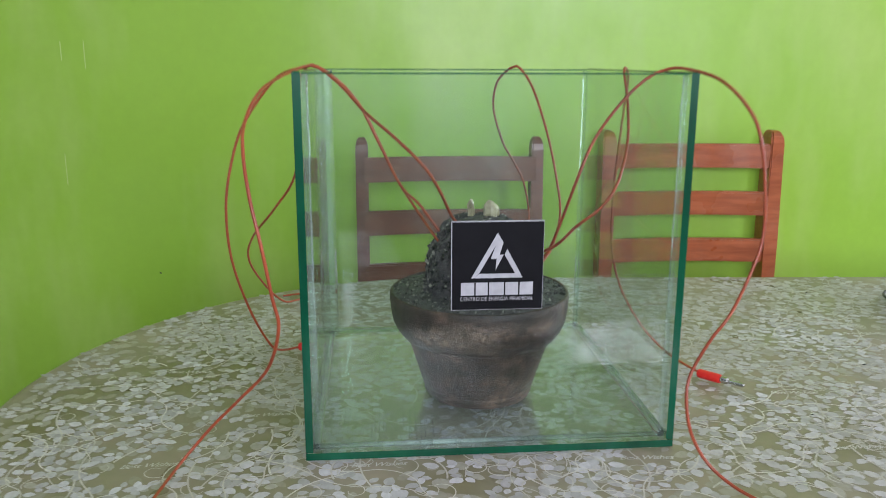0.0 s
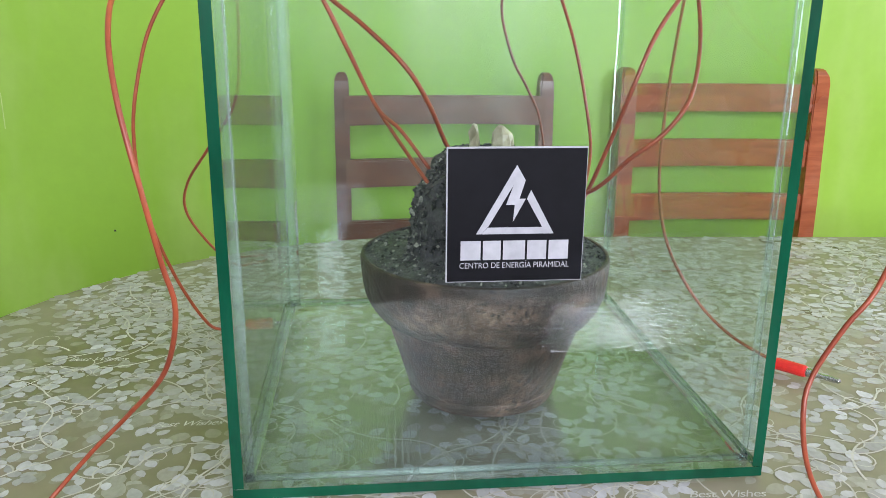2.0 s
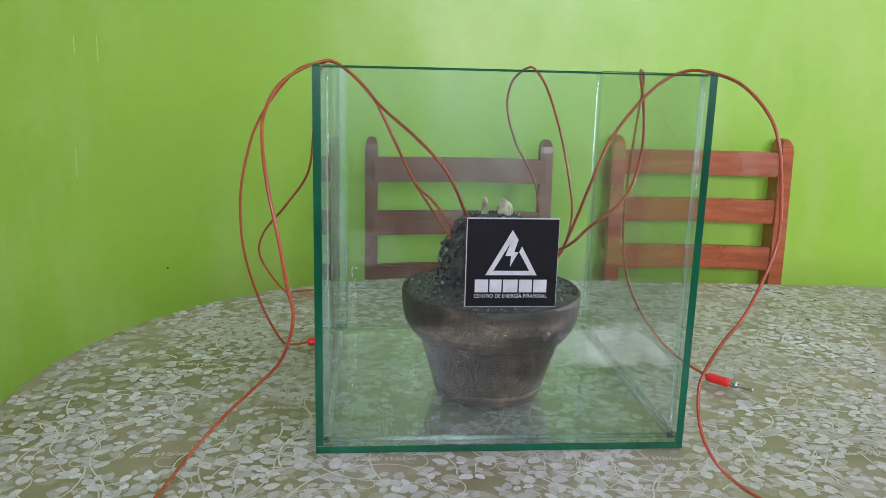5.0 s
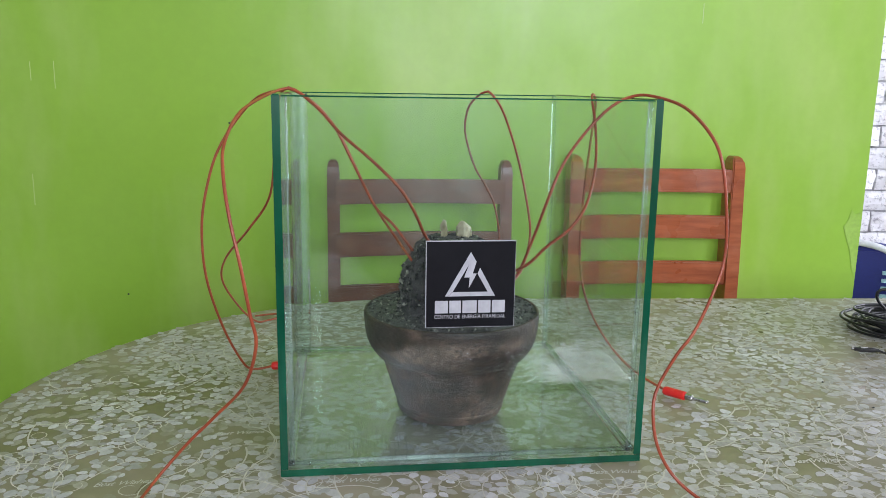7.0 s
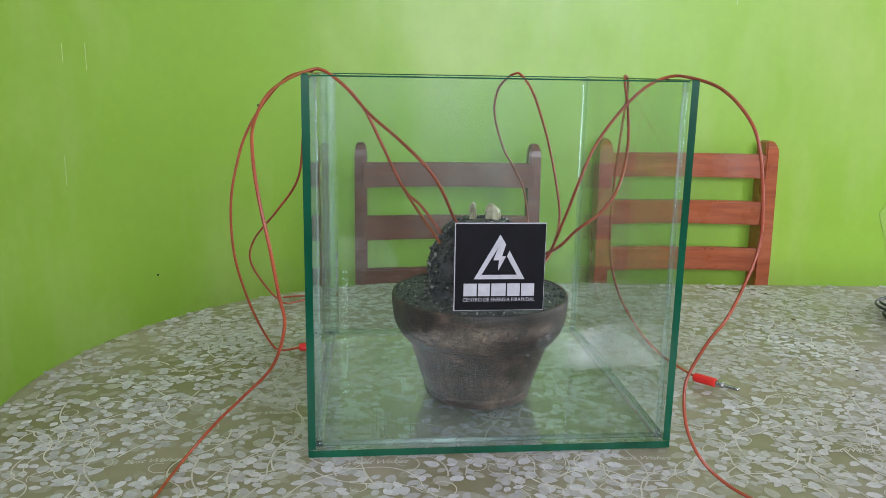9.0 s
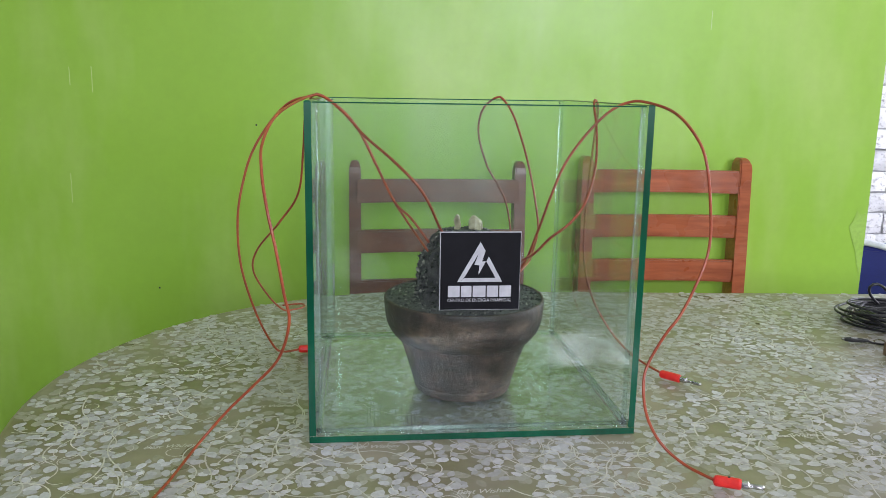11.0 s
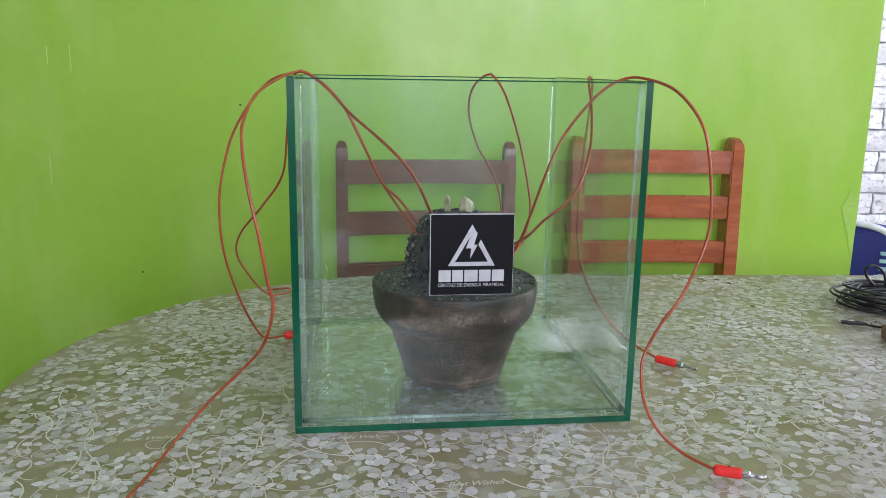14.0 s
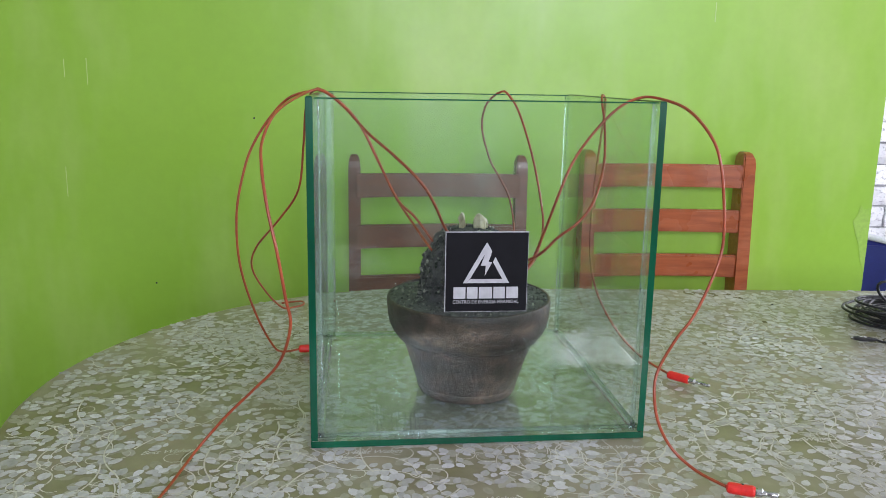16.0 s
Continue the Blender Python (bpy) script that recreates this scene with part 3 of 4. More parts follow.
def glass_box():
    t = thing("glass_tank", pose(0, 0, 0), "open-topped cube tank of clear glass with green cut edges", "glass tank")
    pane("bottom_pane", (BX0, BY0, BZ0), (BX1, BY1, BZ0 + G), 2, t, ("-y", "-x", "+x"), M_GLASS_FLOOR)
    zb = BZ0 + G + 0.0004
    pane("side_pane", (BX0, BY0, zb), (BX0 + G, BY1, BZ1), 0, t, ("-y", "+z"), M_GLASS_SIDE)
    pane("side_pane", (BX1 - G, BY0, zb), (BX1, BY1, BZ1), 0, t, ("-y", "+z"), M_GLASS_SIDE)
    pane("front_pane", (BX0 + G + 0.0004, BY0 + 0.0006, zb), (BX1 - G - 0.0004, BY0 + G, BZ1 - 0.0008), 1, t, ("+z",), M_GLASS)
    pane("back_pane", (BX0 + G + 0.0004, BY1 - G, zb), (BX1 - G - 0.0004, BY1 - 0.0006, BZ1 - 0.0008), 1, t, ("+z",), M_GLASS_SIDE)
    # painted reflections: thin pale streaks laid on the floor pane, running to the back
    rnd = random.Random(12)
    bm = bmesh.new()
    for k in range(24):
        x = -0.020 + 0.0034 * k + rnd.uniform(-0.0008, 0.0008)
        y0, y1 = 0.612 + rnd.uniform(0, 0.03), 0.680 + rnd.uniform(-0.02, 0.03)
        w, lean = rnd.uniform(0.0003, 0.0007), rnd.uniform(0.000, 0.003)
        z = zb + 0.0003
        bm.faces.new([bm.verts.new(p) for p in ((x - w, y0, z), (x + w, y0, z), (x + lean + 0.3 * w, y1, z), (x + lean - 0.3 * w, y1, z))])
    part("glint_streaks", bm, M_GLINT, t, "whitish reflected streaks painted on the tank floor")
    # beads of sealant in the inner corners
    rnd = random.Random(5)
    xi0, xi1, yi0, yi1 = BX0 + G, BX1 - G, BY0 + G, BY1 - G

    def bead(a, b, n1, n2, wide=0.0050):
        a, b, n1, n2 = Vector(a), Vector(b), Vector(n1), Vector(n2)
        bm = bmesh.new()
        rings = []
        for k in range(25):
            p = a.lerp(b, k / 24)
            w = wide + rnd.uniform(-0.0003, 0.0003)
            rings.append([bm.verts.new(p + 0.0003 * (n1 + n2)), bm.verts.new(p + n1 * w + n2 * 0.0003), bm.verts.new(p + (n1 + n2) * w * 0.42), bm.verts.new(p + n2 * w + n1 * 0.0003)])
        for r, s in zip(rings, rings[1:]):
            for k in range(4):
                bm.faces.new((r[k], r[(k + 1) % 4], s[(k + 1) % 4], s[k]))
        bm.faces.new(rings[0][::-1])
        bm.faces.new(rings[-1])
        bmesh.ops.recalc_face_normals(bm, faces=bm.faces)
        part("silicone_bead", bm, M_SILICONE, t, "cloudy pale green sealant bead", smooth=True)

    for x, nx in ((xi0, (1, 0, 0)), (xi1, (-1, 0, 0))):
        for y, ny in ((yi0, (0, 1, 0)), (yi1, (0, -1, 0))):
            bead((x, y, zb), (x, y, BZ1 - 0.002), nx, ny, 0.0095 if (x, y) == (xi0, yi1) else 0.0050)
        bead((x, yi0, zb), (x, yi1, zb), nx, (0, 0, 1))
    for y, ny in ((yi0, (0, 1, 0)), (yi1, (0, -1, 0))):
        bead((xi0, y, zb), (xi1, y, zb), ny, (0, 0, 1))
    return t


glass_box()


# ---- sticker on the front pane ----
def sticker():
    x0, x1, zz0, zz1 = 0.0700, 0.1415, 0.8734, 0.9438
    yf = BY0 + 0.0006
    t = thing("square_sticker", pose(0, 0, 0), "black square sticker with white triangle emblem on glass", "sticker")
    w, h = x1 - x0, zz1 - zz0
    part("white_border", one_box((x0, yf - 0.0006, zz0), (x1, yf - 0.0001, zz1)), M_WHITEINK, t)
    part("black_field", one_box((x0 + 0.0007, yf - 0.0011, zz0 + 0.0005), (x1 - 0.0004, yf - 0.0006, zz1 - 0.0009)), M_BLACKCARD, t)

    def shape(name, pts, lift=0.0014):
        bm = bmesh.new()
        vs = [bm.verts.new((x0 + a * w, yf - lift, zz0 + b * h)) for a, b in pts]
        fs = bmesh.ops.triangle_fill(bm, use_beauty=True, edges=[bm.edges.new((vs[i], vs[(i + 1) % len(vs)])) for i in range(len(vs))])
        bmesh.ops.recalc_face_normals(bm, faces=bm.faces)
        if bm.faces and sum(f.normal.y for f in bm.faces) > 0:
            bmesh.ops.reverse_faces(bm, faces=bm.faces)
        part(name, bm, M_WHITEINK, t)

    # triangle with a bolt cut into it
    shape("emblem_arm", [(0.215, 0.365), (0.495, 0.870), (0.560, 0.760), (0.520, 0.625), (0.565, 0.625), (0.478, 0.455), (0.487, 0.580), (0.425, 0.580), (0.475, 0.725), (0.305, 0.425), (0.250, 0.365)])
    shape("emblem_arm", [(0.250, 0.365), (0.775, 0.365), (0.745, 0.415), (0.300, 0.415)], 0.0016)
    shape("emblem_arm", [(0.775, 0.365), (0.600, 0.690), (0.572, 0.625), (0.690, 0.415), (0.700, 0.365)], 0.0018)
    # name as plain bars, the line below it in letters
    a = 0.105
    for wd in (0.145, 0.130, 0.160, 0.140, 0.145):
        shape("name_bar", [(a, 0.170), (a + wd, 0.170), (a + wd, 0.315), (a, 0.315)])
        a += wd + 0.016
    cu = bpy.data.curves.new("caption", 'FONT')
    cu.body, cu.size, cu.align_x = "CENTRO DE ENERG\u00cdA PIRAMIDAL", 0.0046, 'CENTER'
    tmp = new("caption_curve", cu)
    me = bpy.data.meshes.new_from_object(tmp.evaluated_get(bpy.context.evaluated_depsgraph_get()))
    bpy.data.objects.remove(tmp)
    wide = max(v.co.x for v in me.vertices) - min(v.co.x for v in me.vertices)
    for v in me.vertices:
        v.co = Vector((x0 + 0.498 * w + v.co.x * 0.80 * w / wide, yf - 0.0014, zz0 + 0.108 * h + v.co.y * 0.95))
    me.materials.clear()
    me.materials.append(M_WHITEINK)
    cap = new("caption", me)
    cap.parent = t
    return t


sticker()


# ---- flower pot with its mound ----
PX, PY, PZ = 0.108, 0.717, BZ0 + G + 0.0004


def flower_pot():
    t = thing("flower_pot", pose(PX, PY, PZ), "dark weathered clay flower pot standing in the tank", "flower pot")
    prof = [(0.0005, 0.0), (0.0455, 0.0), (0.0485, 0.0012), (0.0502, 0.0045), (0.0512, 0.0085), (0.0510, 0.0100), (0.0522, 0.0125), (0.0575, 0.030), (0.0632, 0.0475), (0.0660, 0.0560), (0.0662, 0.0566),
            (0.0666, 0.0569), (0.0700, 0.0575), (0.0706, 0.0582), (0.0725, 0.0602), (0.0768, 0.0662), (0.0800, 0.0735), (0.0815, 0.0820), (0.0823, 0.0930), (0.0824, 0.0968), (0.0818, 0.0988), (0.0804, 0.0996), (0.0794, 0.0992), (0.0790, 0.0950), (0.0005, 0.0930)]
    bm = lathe(bmesh.new(), prof, 72)
    for v in bm.verts:
        nz = noise.noise(v.co * 22) * 0.0006 + noise.noise(v.co * 70) * 0.00025
        d = Vector((v.co.x, v.co.y, 0))
        if d.length > 0.02:
            v.co += d.normalized() * nz
    body = part("pot_body", bm, M_CLAY, t, smooth=True)
    body.data.set_sharp_from_angle(angle=radians(30))
    # bed of gravel set in resin
    bm = bmesh.new()
    rings = []
    for j in range(14):
        r = 0.0796 * j / 13
        ring = []
        for k in range(48):
            a = 2 * math.pi * k / 48
            p = Vector((r * math.cos(a), r * math.sin(a), 0))
            z = 0.0984 + 0.0035 * (1 - (j / 13) ** 2) + 0.0012 * noise.noise(p * 90) + 0.0007 * noise.noise(p * 240)
            ring.append(bm.verts.new((p.x, p.y, z)))
        rings.append(ring)
    for a, b in zip(rings[1:], rings[2:]):
        for k in range(48):
            bm.faces.new((a[k], b[k], b[(k + 1) % 48], a[(k + 1) % 48]))
    bm.faces.new(rings[1])
    for v in rings[0]:
        bm.verts.remove(v)
    part("gravel_bed", bm, M_SOIL, t, "dark gravel bed set in resin", smooth=True)
    # rough mound
    prof = [(0.0520, 0.092), (0.0505, 0.102), (0.0490, 0.112), (0.0482, 0.122), (0.0472, 0.131), (0.0450, 0.139), (0.0405, 0.146), (0.0360, 0.153), (0.0315, 0.160), (0.0255, 0.1655), (0.0005, 0.168)]
    fine = []
    for (r0, a0), (r1, a1) in zip(prof, prof[1:]):
        for k in range(3):
            fine.append((r0 + (r1 - r0) * k / 3, a0 + (a1 - a0) * k / 3))
    fine.append(prof[-1])
    bm = lathe(bmesh.new(), fine, 72)
    for v in bm.verts:
        d = Vector((v.co.x, v.co.y, 0.02))
        v.co += d.normalized() * (0.0035 * noise.noise(v.co * 60) + 0.0022 * noise.noise(v.co * 160 + Vector((3, 1, 2))))
    part("mound", bm, M_SOIL, t, "rough dark mound of resin and gravel", smooth=False)
    rnd = random.Random(11)
    vs, fs = [], []

    def chip(p, s):
        i0 = len(vs)
        q = Euler((rnd.uniform(0, 6), rnd.uniform(0, 6), rnd.uniform(0, 6))).to_matrix()
        for c in ((1, 0, 0), (-1, 0, 0), (0, 1, 0), (0, -1, 0), (0, 0, 1), (0, 0, -1)):
            vs.append(tuple(p + q @ (Vector(c) * s * rnd.uniform(0.5, 1.1))))
        for f in ((0, 2, 4), (2, 1, 4), (1, 3, 4), (3, 0, 4), (2, 0, 5), (1, 2, 5), (3, 1, 5), (0, 3, 5)):
            fs.append(tuple(i0 + k for k in f))

    for k in range(2600):
        h = rnd.uniform(0, len(prof) - 1.3)
        i = int(h)
        r = prof[i][0] + (prof[i + 1][0] - prof[i][0]) * (h - i)
        z = prof[i][1] + (prof[i + 1][1] - prof[i][1]) * (h - i)
        a = rnd.uniform(0, 6.2832)
        r *= rnd.uniform(0.97, 1.03)
        chip(Vector((r * math.cos(a), r * math.sin(a), z)), rnd.choice((0.0010, 0.0014, 0.0019, 0.0026)))
    for k in range(1300):
        r = 0.0782 * math.sqrt(rnd.uniform(0.35, 1))
        a = rnd.uniform(0, 6.2832)
        z = 0.0984 + 0.0035 * (1 - (r / 0.0796) ** 2)
        chip(Vector((r * math.cos(a), r * math.sin(a), z)), rnd.choice((0.0006, 0.0008, 0.0012, 0.0019)))
    me = bpy.data.meshes.new("gravel_chips")
    me.from_pydata(vs, [], fs)
    me.materials.append(M_GRAVEL)
    ob = new("gravel_chips", me)
    ob.parent = t
    tagged(ob, "loose dark grey stone chips", kind="stuff")
    # pale crystal points on the crown
    for x, y, r, h, seed in ((-0.0075, 0.002, 0.0038, 0.019, 1), (0.0095, 0.0, 0.0068, 0.018, 2), (0.0140, 0.006, 0.0045, 0.014, 3)):
        bm = lathe(bmesh.new(), [(r * 0.9, 0.0), (r, h * 0.35), (r * 0.85, h * 0.7), (r * 0.45, h * 0.94), (r * 0.12, h)], 7, Matrix.Translation((x, y, 0.164)))
        for v in bm.verts:
            v.co += Vector((noise.noise(v.co * 200 + Vector((seed, 0, 0))), noise.noise(v.co * 200 + Vector((0, seed, 5))), 0)) * 0.0030
        part("crystal", bm, M_CRYSTAL, t, "pale cream crystal point")
    return t


flower_pot()


# ---- red test leads ----
WIRE_R = 0.00132


def banana_plug(parent, at, to, body, tip, slot):
    """A red grip with a nickel pin, lying from at towards to."""
    a, b = Vector(at), Vector(to)
    m = Matrix.Translation(a) @ (b - a).to_track_quat('Z', 'Y').to_matrix().to_4x4()
    bm = lathe(bmesh.new(), [(0.0022, 0), (0.0040, 0.001), (0.0046, 0.003), (0.0046, body * 0.45), (0.0045, body * 0.5), (0.0046, body * 0.55), (0.0046, body - 0.002), (0.0040, body)], 16, m)
    grip = part("plug_grip", bm, M_PLUG, parent, "red plastic plug grip", smooth=False)
    pin = lathe(bmesh.new(), [(0.0032, body), (0.0034, body + 0.0015), (0.0034, body + tip * 0.28), (0.0022, body + tip * 0.34), (0.0019, body + tip * 0.5), (0.0023, body + tip * 0.7), (0.0019, body + tip * 0.94), (0.0008, body + tip)], 12, m)
    part("plug_pin", pin, M_STEEL, parent, "nickel plug pin")
    if slot:
        part("set_screw", lathe(bmesh.new(), [(0.0010, 0), (0.0010, 0.0004)], 8, m @ Matrix.Translation((0, 0, body * 0.55)) @ pose(0, 0.0045, 0, -90, 0, 0)), M_RUBBER, grip)


def lead(label, runs, plugs=()):
    t = thing("test_lead", pose(0, 0, 0), label, "test lead", group="red test leads")
    for pts in runs:
        part("wire", tube(bmesh.new(), catmull(pts, 0.005), WIRE_R, 8), M_WIRE, t, smooth=True)
    for p in plugs:
        banana_plug(t, *p)
    return t


RIM = BZ1 + WIRE_R + 0.0004
lead("red test lead looped over the tank's side, plug on table",
     [[(0.074, 0.712, 0.898), (0.068, 0.710, 0.906), (0.052, 0.75, 0.926), (0.036, 0.78, 0.949), (0.020, 0.795, 0.982), (0.003, 0.79, 1.017), (-0.015, 0.775, 1.040), (-0.036, 0.75, RIM), (-0.047, 0.745, RIM),
       (-0.069, 0.76, 1.049), (-0.088, 0.77, 1.031), (-0.106, 0.77, 1.004), (-0.117, 0.77, 0.976), (-0.126, 0.77, 0.931), (-0.126, 0.78, 0.876), (-0.115, 0.80, 0.819), (-0.100, 0.82, 0.775), (-0.090, 0.835, 0.7595), (-0.069, 0.852, 0.7568)]],
     [((-0.072, 0.850, 0.7572), (-0.03, 0.853, 0.7572), 0.022, 0.008, False)])
lead("red test lead over the tank's side running across the table",
     [[(0.084, 0.70, 0.924), (0.078, 0.685, 0.933), (0.065, 0.655, 0.960), (0.052, 0.645, 0.980), (0.030, 0.66, 1.001), (0.006, 0.69, 1.020), (-0.014, 0.71, 1.041), (-0.034, 0.725, RIM), (-0.048, 0.722, RIM),
       (-0.070, 0.64, 1.041), (-0.079, 0.60, 1.019), (-0.077, 0.57, 0.999), (-0.072, 0.555, 0.971), (-0.065, 0.55, 0.937), (-0.060, 0.555, 0.900), (-0.057, 0.56, 0.876), (-0.068, 0.575, 0.840), (-0.093, 0.595, 0.808), (-0.116, 0.60, 0.784),
       (-0.140, 0.590, 0.7585), (-0.152, 0.536, 0.7536), (-0.161, 0.493, 0.7534), (-0.170, 0.44, 0.7540), (-0.176, 0.405, 0.7572)]],
     [((-0.176, 0.406, 0.7572), (-0.184, 0.37, 0.7572), 0.0215, 0.0175, True)])
lead("thin red test lead looping behind the glass tank",
     [[(0.073, 0.722, 0.908), (0.067, 0.72, 0.917), (0.053, 0.73, 0.935), (0.038, 0.75, 0.948), (0.019, 0.775, 0.984), (0.002, 0.785, 1.018), (-0.014, 0.785, 1.039), (-0.036, 0.775, RIM), (-0.047, 0.775, RIM),
       (-0.056, 0.80, 1.036), (-0.061, 0.83, 0.995), (-0.069, 0.85, 0.944), (-0.094, 0.87, 0.906), (-0.126, 0.92, 0.864), (-0.135, 0.95, 0.830), (-0.120, 0.98, 0.789), (-0.104, 1.015, 0.760), (-0.092, 1.038, 0.7540), (-0.079, 1.052, 0.7535), (-0.083, 1.070, 0.7535), (-0.110, 1.062, 0.7535)]])
lead("red test lead arching over the tank to a front plug",
     [[(0.150, 0.695, 0.880), (0.162, 0.68, 0.898), (0.170, 0.66, 0.934), (0.177, 0.645, 0.968), (0.191, 0.65, 0.999), (0.213, 0.66, 1.026), (0.234, 0.66, 1.047), (0.251, 0.655, RIM), (0.262, 0.64, RIM), (0.276, 0.61, 1.048), (0.282, 0.575, 1.030), (0.287, 0.56, 1.008),
       (0.294, 0.56, 0.967), (0.295, 0.56, 0.935), (0.285, 0.555, 0.908), (0.268, 0.545, 0.882), (0.256, 0.545, 0.865), (0.243, 0.545, 0.840), (0.238, 0.540, 0.823), (0.241, 0.535, 0.797), (0.254, 0.532, 0.773), (0.270, 0.518, 0.7600), (0.286, 0.495, 0.7572)]],
     [((0.285, 0.4955, 0.7572), (0.321, 0.4785, 0.7572), 0.0215, 0.0175, True)])
lead("red test lead over the tank's side, plug on table",
     [[(0.150, 0.700, 0.890), (0.165, 0.66, 0.910), (0.178, 0.645, 0.929), (0.196, 0.64, 0.945), (0.211, 0.645, 0.965), (0.232, 0.69, 0.994), (0.243, 0.73, 1.027), (0.2465, 0.755, 1.050), (0.252, 0.770, RIM), (0.259, 0.782, 1.045), (0.2605, 0.80, 0.997), (0.2595, 0.81, 0.934), (0.260, 0.81, 0.877), (0.271, 0.81, 0.831), (0.293, 0.80, 0.790), (0.316, 0.780, 0.765), (0.336, 0.740, 0.7572)]],
     [((0.334, 0.7415, 0.7572), (0.370, 0.700, 0.7572), 0.0245, 0.0240, False)])
lead("red test lead hung over the tank's back pane",
     [[(0.155, 0.715, 0.870), (0.172, 0.73, 0.882), (0.191, 0.78, 0.884), (0.210, 0.835, 0.904), (0.209, 0.85, 0.936), (0.199, 0.86, 0.986), (0.186, 0.880, 1.033), (0.174, 0.893, 1.054), (0.168, 0.899, RIM), (0.160, 0.908, 1.050), (0.152, 0.92, 1.036), (0.151, 0.93, 1.009), (0.164, 0.94, 0.970),
       (0.182, 0.96, 0.943), (0.199, 0.98, 0.912), (0.208, 0.99, 0.860), (0.200, 0.985, 0.790), (0.185, 0.98, 0.7570), (0.150, 0.985, 0.7535), (0.110, 0.99, 0.7535)]])


# ---- clear film on the table before the tank ----
def plastic_film():
    bm = bmesh.new()
    nx, ny = 210, 210
    grid = []
    for i in range(nx + 1):
        col = []
        for j in range(ny + 1):
            x, y = 0.150 + 0.165 * i / nx, 0.322 + 0.106 * j / ny
            p = Vector((x, y, 0))
            phase = y * 2 * math.pi / 0.0130 + 5.5 * noise.noise(Vector((x * 22, y * 16, 1))) + 1.4 * noise.noise(Vector((x * 85, y * 40, 4)))
            swell = 0.00032 + 0.00045 * noise.noise(Vector((x * 40, y * 30, 8)))
            h = 0.003 + swell * math.sin(phase) + 0.0004 * noise.noise(Vector((x * 28, y * 40, 11))) + 0.00024 * noise.noise(Vector((x * 150, y * 120, 2)))
            col.append(bm.verts.new((x, y + 0.006 * noise.noise(Vector((x * 20, 7, 0))), TABLE_Z + 0.003 + h)))
        grid.append(col)
    for i in range(nx):
        for j in range(ny):
            bm.faces.new((grid[i][j], grid[i + 1][j], grid[i + 1][j + 1], grid[i][j + 1]))
    ob = part("plastic_film", bm, M_FILM, smooth=True)
    sol = ob.modifiers.new("thickness", 'SOLIDIFY')
    sol.thickness = 0.0002
    return tagged(ob, "crumpled clear plastic film lying on the tablecloth", "plastic film")


plastic_film()


# ---- black cable, clip and oddments at the table's far end ----
def cable_coil():
    t = thing("cable_coil", pose(0.748, 0.935, TABLE_Z + 0.0016), "loose coil of black rubber cable on the table", "cable coil")
    rnd = random.Random(21)
    for turn in range(13):
        pts = []
        rx, ry = rnd.uniform(0.045, 0.080), rnd.uniform(0.036, 0.066)
        cx, cy = rnd.uniform(-0.014, 0.014), rnd.uniform(-0.012, 0.012)
        z = 0.003 + 0.0015 * turn
        ph = rnd.uniform(0, 6)
        tilt = rnd.uniform(0.002, 0.004)
        for k in range(21):
            a = ph + 2 * math.pi * 1.08 * k / 20
            wob = 1 + 0.07 * math.sin(3 * a + turn)
            pts.append((cx + wob * rx * math.cos(a), cy + wob * ry * math.sin(a), max(0.0022, z + tilt * math.sin(a + 2 * turn))))
        part("cable_turn", tube(bmesh.new(), catmull(pts, 0.006), 0.0017, 8), M_RUBBER, t, smooth=True)
    part("loop", tube(bmesh.new(), catmull([(-0.012, 0.02, 0.022), (-0.026, 0.02, 0.036), (-0.030, 0.018, 0.048), (-0.020, 0.015, 0.053), (-0.006, 0.012, 0.042), (-0.002, 0.01, 0.022)], 0.005), 0.0020, 8), M_RUBBER, t, smooth=True)
    part("loop", tube(bmesh.new(), catmull([(0.000, 0.01, 0.022), (0.006, 0.010, 0.038), (0.022, 0.006, 0.056), (0.026, 0.004, 0.048), (0.022, 0.0, 0.022)], 0.005), 0.0020, 8), M_RUBBER, t, smooth=True)
    part("cable_tail", tube(bmesh.new(), catmull([(-0.060, -0.01, 0.020), (-0.040, -0.05, 0.008), (0.00, -0.075, 0.003), (0.06, -0.08, 0.003), (0.14, -0.07, 0.003)], 0.006), 0.0026, 8), M_RUBBER, t, smooth=True)
    return t


def crocodile_clip(m, sleeve, label):
    t = thing("crocodile_clip", m, label, "clip", group="crocodile clips")
    for s in (-1, 1):
        bm = bmesh.new()
        tube(bm, [Vector((0.002, s * 0.0008, 0.005)), Vector((0.010, s * 0.0022, 0.005)), Vector((0.022, s * 0.0030, 0.005)), Vector((0.030, s * 0.0012, 0.005))], 0.0027, 8, lambda u: 0.55 + 0.45 * math.sin(math.pi * min(1, u + 0.15)))
        part("jaw", bm, sleeve, t)
    part("jaw_tip", tube(bmesh.new(), [Vector((-0.001, 0, 0.005)), Vector((0.004, 0, 0.005))], 0.0017, 8), M_STEEL, t, "bare metal tip")
    part("spring", tube(bmesh.new(), [Vector((0.009, 0, 0.0072)), Vector((0.017, 0, 0.0072))], 0.0013, 8), M_STEEL, t)
    part("wire", tube(bmesh.new(), catmull([(0.029, 0, 0.005), (0.045, 0.0, 0.002), (0.09, 0.012, 0.0018), (0.16, 0.04, 0.0018), (0.24, 0.06, 0.0018)], 0.006), 0.0014, 8), M_RUBBER, t, smooth=True)
    return t


